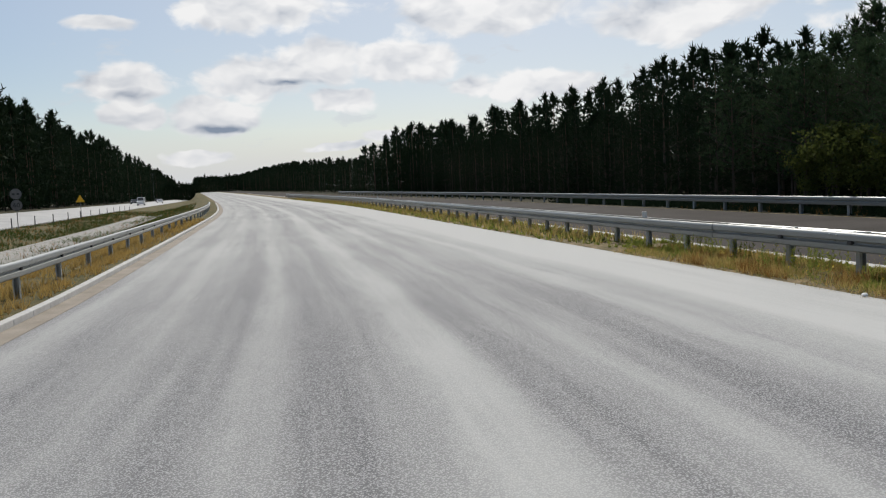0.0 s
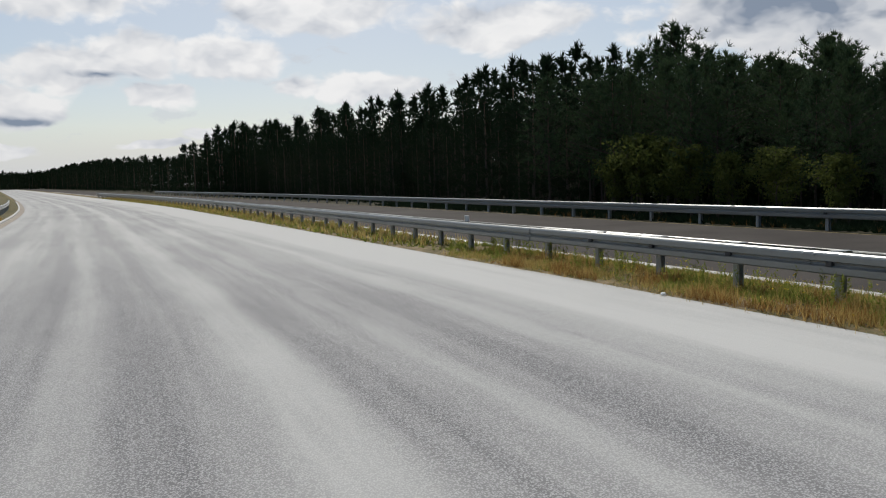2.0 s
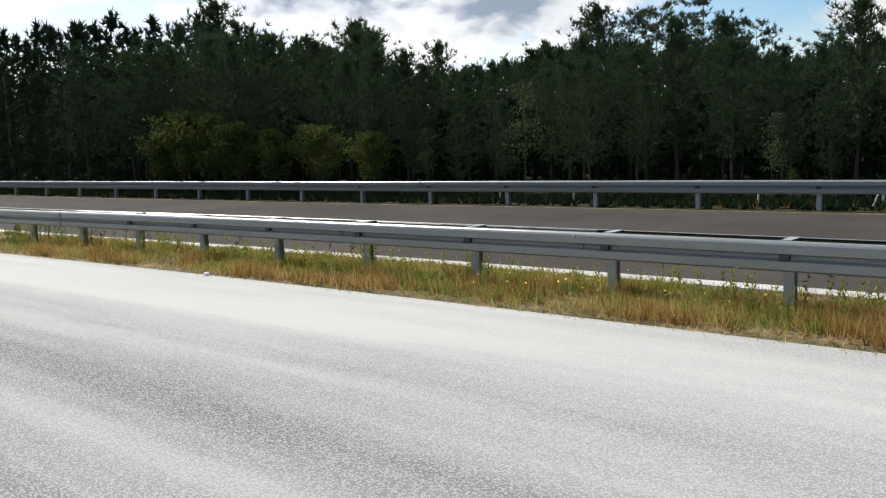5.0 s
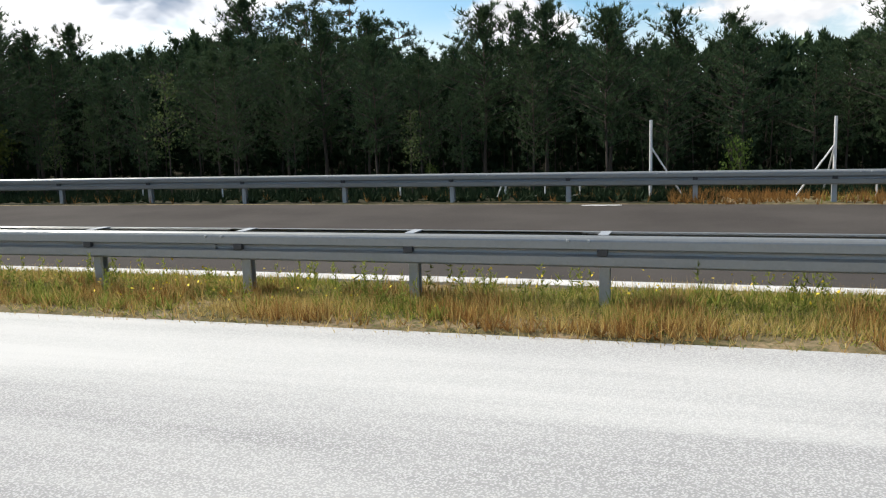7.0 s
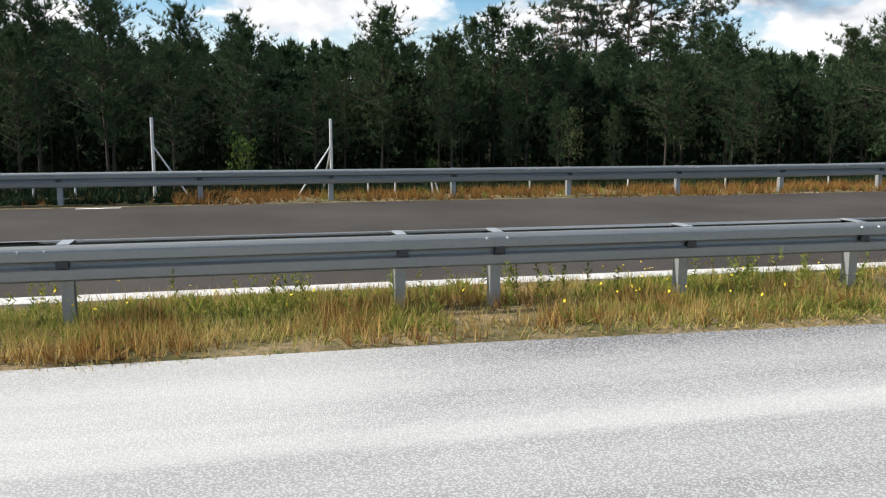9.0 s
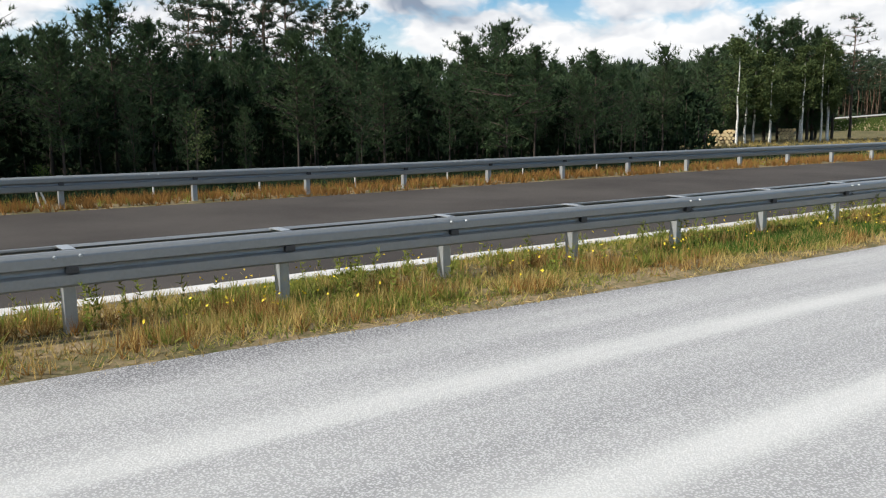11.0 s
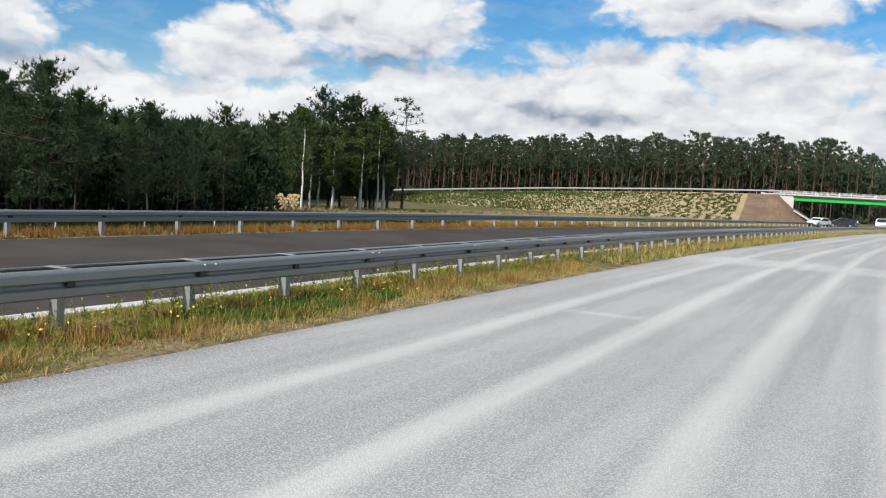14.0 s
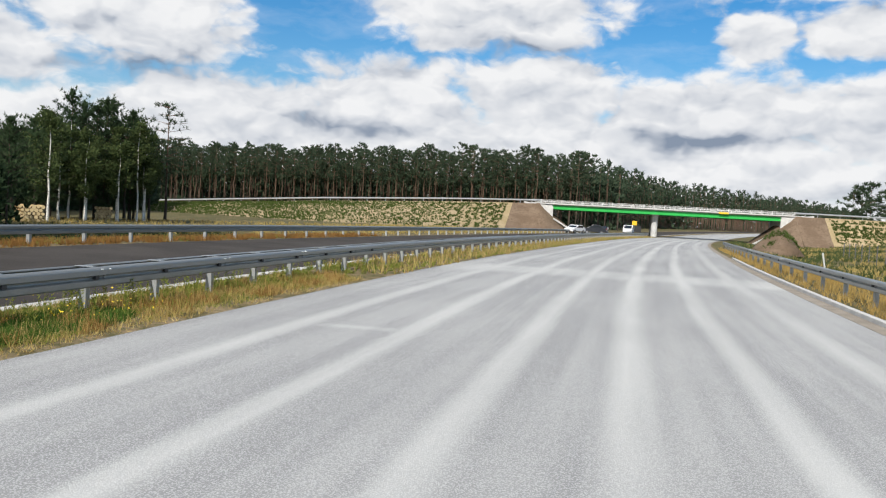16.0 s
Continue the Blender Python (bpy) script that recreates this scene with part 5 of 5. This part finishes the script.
# ---- vehicles ----
def car(m, paint, label, length=4.3, width=1.75, height=1.48, van=False):
    v = thing("van" if van else "car", m, label=label, category="van" if van else "car")
    L2, w = length / 2, width / 2
    if van:
        side = [(-L2, 0.35), (-L2, height * 0.95), (-L2 + 0.15, height), (L2 * 0.35, height), (L2 * 0.72, height * 0.6), (L2 * 0.97, height * 0.5), (L2, 0.35)]
        glass = [(L2 * 0.38, height * 0.94), (L2 * 0.68, height * 0.62), (-L2 * 0.2, height * 0.62), (-L2 * 0.2, height * 0.94)]
    else:
        side = [(-L2, 0.38), (-L2 * 0.98, height * 0.62), (-L2 * 0.72, height * 0.68), (-L2 * 0.45, height * 0.98), (L2 * 0.12, height), (L2 * 0.5, height * 0.64), (L2 * 0.95, height * 0.52), (L2, 0.38)]
        glass = [(-L2 * 0.42, height * 0.93), (L2 * 0.10, height * 0.94), (L2 * 0.42, height * 0.66), (-L2 * 0.66, height * 0.68)]
    bm = bmesh.new()
    a = [bm.verts.new((x, -w, z)) for x, z in side]
    b = [bm.verts.new((x, w, z)) for x, z in side]
    bm.faces.new(a)
    bm.faces.new(b[::-1])
    for i in range(len(side)):
        j = (i + 1) % len(side)
        bm.faces.new((a[i], b[i], b[j], a[j]))
    bmesh.ops.bevel(bm, geom=list(bm.edges), offset=0.07, segments=2, affect="EDGES", profile=0.6)
    part("body", bm, paint, v)
    for s in (-1, 1):
        bm = bmesh.new()
        vs = [bm.verts.new((x, s * (w + 0.004), z)) for x, z in glass]
        bm.faces.new(vs)
        r = bmesh.ops.extrude_face_region(bm, geom=list(bm.faces))
        bmesh.ops.translate(bm, vec=(0, -s * 0.02, 0), verts=[q for q in r["geom"] if isinstance(q, bmesh.types.BMVert)])
        part("side_window", bm, M_GLASS, v)
        for x in (-L2 * 0.62, L2 * 0.62):
            wheel = part("wheel", rod(bmesh.new(), (x, s * (w - 0.2), 0.32), (x, s * (w + 0.01), 0.32), 0.32, 0.32, 18), M_RUBBER, v)
            part("rim", rod(bmesh.new(), (x, s * (w), 0.32), (x, s * (w + 0.02), 0.32), 0.2, 0.2, 14), M_RIM, wheel)
        part("headlight", box(bmesh.new(), L2 * 0.93, L2 + 0.01, s * w * 0.75 - 0.16, s * w * 0.75 + 0.16, height * 0.42, height * 0.5, 0.01), M_LAMP_CLEAR, v)
        part("tail_light", box(bmesh.new(), -L2 - 0.01, -L2 * 0.95, s * w * 0.8 - 0.12, s * w * 0.8 + 0.12, height * 0.48, height * 0.62, 0.01), M_LAMP_RED, v)
    for x0, x1, tilt in ((L2 * 0.16, L2 * 0.46, 1), (-L2 * 0.70, -L2 * 0.48, -1)):
        if van and tilt < 0:
            x0, x1 = -L2 - 0.012, -L2 - 0.006
        bm = bmesh.new()
        zl, zh = height * 0.68, height * 0.94
        pts = ((x1, zl), (x0, zh)) if tilt > 0 else ((x0, zl), (x1, zh))
        if van and tilt > 0:
            pts = ((L2 * 0.72 + 0.02, height * 0.64), (L2 * 0.40 + 0.02, height * 0.95))
        q = []
        for (x, z) in pts:
            for y in (-w * 0.82, w * 0.82):
                q.append(bm.verts.new((x + 0.02 * tilt, y, z + 0.015)))
        bm.faces.new((q[0], q[1], q[3], q[2]))
        r = bmesh.ops.extrude_face_region(bm, geom=list(bm.faces))
        bmesh.ops.translate(bm, vec=(-0.03 * tilt, 0, -0.02), verts=[g for g in r["geom"] if isinstance(g, bmesh.types.BMVert)])
        part("windscreen" if tilt > 0 else "rear_window", bm, M_GLASS, v)
    return v


car(pose(150, 4.6, 0.34, 0, 0, 150), M_WHITE_CAR, "white estate car parked beside the far carriageway")
car(pose(158, 1.4, 0.34, 0, 0, 95), M_DARK_CAR, "dark car parked near the bridge slope", 4.2, 1.75, 1.7)
car(pose(163, -0.2, 0.34, 0, 0, 175), M_DARK_CAR, "dark car parked under the bridge edge")
car(pose(192, -5.8, 0.42, 0, 0, 172), M_WHITE_CAR, "white van standing under the bridge", 4.9, 1.95, 1.95, True)
for x, off, paint, lab, van in ((-244, -22.5, M_WHITE_CAR, "grey-white van on the old road", True), (-262, -25.8, M_DARK_CAR, "dark car on the old road", False),
                                (-335, -22.5, M_WHITE_CAR, "white car on the old road in the distance", False), (-375, -25.5, M_DARK_CAR, "dark car on the old road in the distance", False)):
    z = 0.93 * (-20 - off) / 8
    car(along(x, off, z, 0), paint, lab, 4.9 if van else 4.3, 1.9, 2.3 if van else 1.5, van)


# ---- signs ----
def disc(bm, x, y, z, r, t):
    rod(bm, (x - t / 2, y, z), (x + t / 2, y, z), r, r, 28)
    return bm


def build_signs():
    x, off = -71.5, -18.85
    s = thing("road_sign", along(x, off, ground_z(off), 18), label="two round road signs on a thin steel post", category="road sign")
    part("post", rod(bmesh.new(), (0, 0, -0.3), (0, 0, 3.2), 0.035, 0.035, 10), M_SIGN_BACK, s)
    for z, kind in ((2.85, "bar"), (1.95, "number")):
        face = part("sign_face", disc(bmesh.new(), 0.05, 0, z, 0.42, 0.02), M_SIGN_BACK, s)
        part("rim", disc(bmesh.new(), 0.044, 0, z, 0.45, 0.02), M_BLACK, s)
        if kind == "bar":
            for y in (-0.17, 0.17):
                part("symbol", box(bmesh.new(), 0.061, 0.066, y - 0.09, y + 0.09, z - 0.06, z + 0.06), M_BLACK, face)
        else:
            cu = bpy.data.curves.new("number", "FONT")
            cu.body, cu.size, cu.align_x, cu.align_y, cu.extrude = "60", 0.5, "CENTER", "CENTER", 0.003
            cu.materials.append(M_BLACK)
            ob = new("number", cu)
            ob.parent = face
            ob.matrix_local = pose(0.064, 0, z, 90, 0, 90)
    y = thing("warning_sign", along(-106, -18.9, ground_z(-18.9), 0), label="yellow triangular warning sign on a post", category="road sign")
    part("post", rod(bmesh.new(), (0, 0, -0.3), (0, 0, 2.2), 0.035, 0.035, 10), M_SIGN_BACK, y)
    bm = bmesh.new()
    a = [bm.verts.new((0.04, q, z)) for q, z in ((-0.5, 2.0), (0.5, 2.0), (0.0, 2.9))]
    bm.faces.new(a)
    r = bmesh.ops.extrude_face_region(bm, geom=list(bm.faces))
    bmesh.ops.translate(bm, vec=(0.02, 0, 0), verts=[q for q in r["geom"] if isinstance(q, bmesh.types.BMVert)])
    part("sign_face", bm, M_YELLOW, y, "yellow triangle")
    for i in range(14):
        p = thing("marker_post", along(-52 - i * 9.0, -19.0, ground_z(-19.0)), label="slim grey marker post beside the old road", category="marker post", group="marker posts along the old road")
        part("shaft", box(bmesh.new(), -0.05, 0.05, -0.04, 0.04, -0.2, 0.95, 0.012), M_SIGN_BACK, p)
    mast = thing("lattice_mast", Matrix.Translation(at(-520, -36, 0)), label="thin radio mast above the trees", category="mast")
    part("shaft", rod(bmesh.new(), (0, 0, 0), (0, 0, 19), 0.4, 0.12, 8), M_SIGN_BACK, mast)
    for z in (13, 15, 17):
        part("cross_arm", box(bmesh.new(), -0.1, 0.1, -1.2, 1.2, z - 0.12, z + 0.12), M_SIGN_BACK, mast)
    w = thing("amber_sign", Matrix.Translation((208, -7.6, 0)), label="yellow work sign standing under the bridge", category="road sign")
    part("post", rod(bmesh.new(), (0, 0, -0.2), (0, 0, 2.8), 0.06, 0.06, 8), M_BLACK, w)
    part("sign_face", box(bmesh.new(), -0.08, -0.05, -0.55, 0.55, 2.5, 3.5, 0.01), M_YELLOW, w)
    part("board", box(bmesh.new(), -0.1, -0.05, -1.6, 0.7, 0.9, 2.4, 0.01), M_BLACK, w)


build_signs()


def log_stack(m, cols, rows, label):
    st = thing("log_stack", m, label=label, category="log stack")
    rng = np.random.default_rng(cols)
    for r in range(rows):
        for c in range(cols - r % 2):
            q = rng.uniform(0.10, 0.13)
            y, z = (c + 0.5 * (r % 2)) * 0.25 - cols * 0.125, 0.12 + r * 0.21
            lg = part("log", rod(bmesh.new(), (-0.9 + rng.uniform(-0.06, 0.06), y, z), (0.9, y, z), q, q * 0.93, 9), M_LOG, st)
            part("end_grain", rod(bmesh.new(), (-0.975, y, z), (-0.955, y, z), q * 0.96, q * 0.96, 9), M_LOG_END, lg)
    return st


log_stack(pose(48.6, 34.6, 0.1, 0, 0, 45), 6, 5, "stack of fresh yellow pine logs at the forest edge")
log_stack(pose(60.5, 37.2, 0.1, 0, 0, 30), 5, 5, "smaller stack of fresh pine logs between birch trunks")

# ---- verge grass ----
def scatter(n, x0, x1, o0, o1, rng, dens=None):
    out = []
    while len(out) < n:
        x, o = rng.uniform(x0, x1), rng.uniform(o0, o1)
        if dens is None or rng.uniform() < dens(x, o):
            px, py, pz = at(x, o)
            out.append((px, py, pz - 0.01))
    return out


def clump(x, o, k=0.0, s=0.7):
    return max(0.05, min(1.0, 0.55 + 1.4 * noise.noise((x * s, o * s * 1.6, k))))


def build_grass():
    rng = np.random.default_rng(21)
    edge = lambda x, o: min(1.0, max(0.03, (o - 6.95 - edge_shift(x)) / 0.4)) if o < 7.5 else 1.0
    green = lambda x, o: clump(x, o, 2.0, 0.5) ** 1.5 * edge(x, o) * (0.6 if o < 7.6 else 1.0)
    dry = lambda x, o: clump(x, o, 9.0, 0.6) ** 1.5 * edge(x, o) * (1.0 if o < 7.9 else 0.5) * (0.5 if x > 4 else 1.0)
    tuft_patch("median_grass", "low green grass on the sandy median", scatter(34000, -20, 24, 6.9, 9.2, rng, green), M_GRASS, 3, 0.11, 0.011, 31, 0.85)
    tuft_patch("median_straw", "dry brown stalks on the median", scatter(16000, -20, 24, 6.75, 9.1, rng, dry), M_STRAW, 2, 0.16, 0.010, 32, 0.45)
    tuft_patch("median_dry_litter", "matted yellow straw lying on the median", scatter(16000, -20, 24, 6.72, 9.0, rng, lambda x, o: clump(x, o, 15.0, 0.8)), M_STRAW, 3, 0.09, 0.011, 51, 1.8)
    tuft_patch("median_rusty_stalks", "rusty dry weeds on the median", scatter(4600, -20, 24, 6.95, 8.6, rng, lambda x, o: clump(x, o, 5.0, 1.1) ** 3), M_RUST_GRASS, 2, 0.25, 0.010, 33, 0.25)
    tuft_patch("median_rusty_tips", "brown seed heads on dry weeds", scatter(2600, -20, 24, 7.0, 8.4, rng, lambda x, o: clump(x, o, 5.0, 1.1) ** 4), M_RUST_DARK, 6, 0.2, 0.010, 52, 0.5)
    tuft_patch("median_weeds", "leafy green weeds round the rail posts", scatter(900, -22, 30, 7.25, 9.1, rng, lambda x, o: clump(x, o, 7.0, 0.9) ** 3), M_GRASS, 22, 0.17, 0.022, 34, 0.8)
    tall = scatter(480, -20, 26, 7.3, 8.9, rng, lambda x, o: clump(x, o, 19.0, 0.8) ** 2)
    P = np.array([(x + rng.normal(0, 0.015), y + rng.normal(0, 0.015), z + q * 0.042) for x, y, z in tall for q in range(int(rng.integers(6, 13)))])
    tuft_patch("median_tall_weeds", "slender upright weeds with small leaves", P, M_GRASS, 5, 0.07, 0.014, 53, 0.9)
    tuft_patch("median_clover", "patch of lush green clover on the median", scatter(3200, 9.5, 15.5, 7.1, 9.0, rng, lambda x, o: max(0.0, 1.0 - ((x - 12.6) / 2.6) ** 2 - ((o - 7.9) / 0.9) ** 2)), M_CLOVER, 9, 0.13, 0.024, 54, 0.9)
    tuft_patch("median_grass_distant", "grass along the median further off", scatter(3600, -140, -22, 6.95, 9.2, rng) + scatter(3600, 26, 165, 6.7, 9.2, rng), M_GRASS, 5, 0.2, 0.035, 35)
    tuft_patch("median_straw_distant", "dry grass along the median further off", scatter(2600, -140, -22, 6.95, 9.1, rng) + scatter(3800, 26, 165, 6.6, 9.1, rng), M_STRAW, 4, 0.28, 0.03, 36, 0.3)
    tuft_patch("far_verge_grass", "rusty dry grass behind the far rail", scatter(5600, -1.0, 60, 18.35, 20.6, rng, lambda x, o: clump(x, o, 4.0)) + scatter(120, -40, 0.5, 18.6, 20, rng), M_RUST_DARK, 6, 0.24, 0.018, 37, 0.4)
    tuft_patch("far_verge_green", "green weeds behind the far rail", scatter(900, 2, 50, 18.55, 22, rng, lambda x, o: clump(x, o, 6.0)), M_GRASS, 6, 0.2, 0.02, 38, 0.5)
    # dark tufts added to deepen the wood's shade on the ground
    tuft_patch("forest_undergrowth", "dim undergrowth along the forest edge", scatter(3600, -120, 46, 21.5, 30, rng), M_SHADED_NEEDLES, 7, 0.4, 0.05, 39, 0.5)
    tuft_patch("dark_ground_cover", "added dark weeds standing in for shade behind the far rail", scatter(5200, -60, 0, 18.95, 22.5, rng) + scatter(3000, 0, 30, 20.5, 23.5, rng), M_SHADED_NEEDLES, 8, 0.24, 0.06, 45, 0.9)
    tuft_patch("south_meadow_straw", "dry grass between the motorway and the ramp", scatter(6000, 40, 172, -34, -7.5, rng, lambda x, o: clump(x, o, 13.0, 0.12)), M_STRAW, 4, 0.4, 0.06, 46, 0.5)
    tuft_patch("south_meadow_weeds", "dark weeds between the motorway and the ramp", scatter(3600, 40, 172, -34, -7.5, rng, lambda x, o: clump(x, o, 17.0, 0.1) ** 2), M_BIRCH_LEAF, 8, 0.5, 0.10, 47, 0.7)
    tuft_patch("south_verge_grass", "orange dry grass under the southern guard rail", scatter(4200, -60, -6, -8.0, -5.45, rng, lambda x, o: clump(x, o, 1.0)) + scatter(3600, 14, 90, -8.0, -5.45, rng), M_RUST_GRASS, 5, 0.26, 0.016, 40, 0.35)
    tuft_patch("south_slope_grass", "green grass on the slope towards the old road", scatter(6500, -150, -20, -19.5, -8.0, rng, lambda x, o: clump(x, o, 8.0, 0.2)), M_SLOPE_LEAF, 5, 0.3, 0.03, 41, 0.5)
    tuft_patch("south_slope_straw", "dry grass on the slope towards the old road", scatter(1300, -150, -20, -19.5, -8.0, rng), M_RUST_DARK, 4, 0.35, 0.025, 42, 0.4)
    tuft_patch("clearing_grass", "dry grass on sandy ground of the clearing", scatter(3000, 44, 150, 20, 40, rng, lambda x, o: clump(x, o, 3.0, 0.15)), M_STRAW, 5, 0.3, 0.05, 43, 0.5)
    # yellow flowers
    P = scatter(700, -16, 16, 7.1, 8.9, rng, lambda x, o: clump(x, o, 12.0, 0.8) ** 3)
    P += [(9.9 + rng.normal(0, 0.3), axis(9.9) + 7.55 + rng.normal(0, 0.15), 0.0) for i in range(26)] + [(8.6 + rng.normal(0, 0.2), axis(8.6) + 7.9 + rng.normal(0, 0.12), 0.0) for i in range(10)]
    V, F = leaf_quads(np.array(P) + np.array([0, 0, 0.26]) + rng.normal(0, 0.06, (len(P), 3)), 0.018, rng)
    tagged(new("yellow_flowers", np_mesh("yellow_flowers", V, F, M_FLOWER)), "small yellow flowers among the median weeds", "flowers", kind="stuff")
    bm = bmesh.new()
    bmesh.ops.create_icosphere(bm, subdivisions=2, radius=0.045)
    for v in bm.verts:
        v.co *= 1 + 0.35 * noise.noise(v.co * 14)
        v.co.z *= 0.6
    st = tagged(new("pale_stone", from_bm("pale_stone", bm, M_STONE)), "white stone lying at the asphalt edge", "stone")
    st.location = at(-11.0, 6.9, 0.03)


def build_litter():
    bm = bmesh.new()
    for i in range(5):
        a = bmesh.ops.create_circle(bm, cap_ends=True, segments=14, radius=0.16 + 0.05 * (i % 3), matrix=Matrix.Translation((i * 0.28 - 0.5, 0.05 * (i % 2), 0.002 * i)) @ Matrix.Diagonal((1.3, 0.5, 1, 1)))
        for v in a["verts"]:
            v.co.x += 0.06 * noise.noise(v.co * 5)
    r = bmesh.ops.extrude_face_region(bm, geom=list(bm.faces))
    bmesh.ops.translate(bm, vec=(0, 0, 0.006), verts=[g for g in r["geom"] if isinstance(g, bmesh.types.BMVert)])
    tagged(new("lime_spill", from_bm("lime_spill", bm, M_STONE)), "pale dust spilled at the asphalt edge", "dust patch").matrix_world = along(-2.4, 18.1, 0.074) @ Matrix.Scale(0.55, 4)


def build_soil_heap():
    """A low heap of dark earth with weeds where the southern rail swings round."""
    n, k = 22, 9
    verts, faces = [], []
    for j in range(k):
        f = j / (k - 1)
        for i in range(n):
            a = 2 * math.pi * i / n
            q = 1 - f
            lump = 1 + 0.22 * noise.noise((math.cos(a) * 1.4, math.sin(a) * 1.4, f * 2.0))
            verts.append((6.5 * q * lump * math.cos(a), 2.6 * q * lump * math.sin(a), -0.2 + 2.5 * (1 - q ** 1.7) * (1 + 0.15 * noise.noise((a * 1.3, f * 4, 2.0)))))
    for j in range(k - 1):
        for i in range(n):
            faces.append((j * n + i, j * n + (i + 1) % n, j * n + n + (i + 1) % n, j * n + n + i))
    heap = tagged(new("earth_mound", mesh_of("earth_mound", verts, faces, M_EARTH, None, True)), "mound of dark bare earth beside the guard rail", "mound")
    heap.matrix_world = along(95.0, -10.2, 0.0, -6)
    rng = np.random.default_rng(61)
    P = []
    for i in range(900):
        a, q = rng.uniform(0, 6.28), math.sqrt(rng.uniform(0.03, 1.0))
        v = heap.matrix_world @ Vector((6.3 * q * math.cos(a), 2.5 * q * math.sin(a), -0.22 + 2.5 * (1 - q ** 1.7)))
        if noise.noise(v * 0.7) > -0.05:
            P.append(tuple(v))
    tuft_patch("heap_weeds", "dull green weeds on the heap of earth", P, M_SLOPE_LEAF, 6, 0.35, 0.09, 62, 0.8)


def build_game_fence():
    p = thing("leaning_post", along(57.5, -9.8, ground_z(-9.8)), label="white plastic post leaning in the ditch grass", category="marker post")
    part("shaft", rod(bmesh.new(), (0.1, -0.12, -0.15), (-0.12, 0.16, 1.15), 0.05, 0.05, 10), M_FENCE_POST, p)
    fence = thing("game_fence", label="thin grey wire fence along the ditch", category="fence")
    xs = [44 + 4.0 * i for i in range(15)]
    for x in xs:
        m = along(x, -15.5, ground_z(-15.5))
        part("post", rod(bmesh.new(), (0, 0, -0.2), (0, 0, 1.7), 0.045, 0.045, 8), M_SIGN_BACK, fence, m=m)
    for z in (0.3, 0.7, 1.1, 1.5):
        for a, b in zip(xs, xs[1:]):
            part("wire", rod(bmesh.new(), at(a, -15.5, ground_z(-15.5) + z), at(b, -15.5, ground_z(-15.5) + z), 0.006, 0.006, 4), M_SIGN_BACK, fence)


build_grass()
build_litter()
build_soil_heap()
build_game_fence()
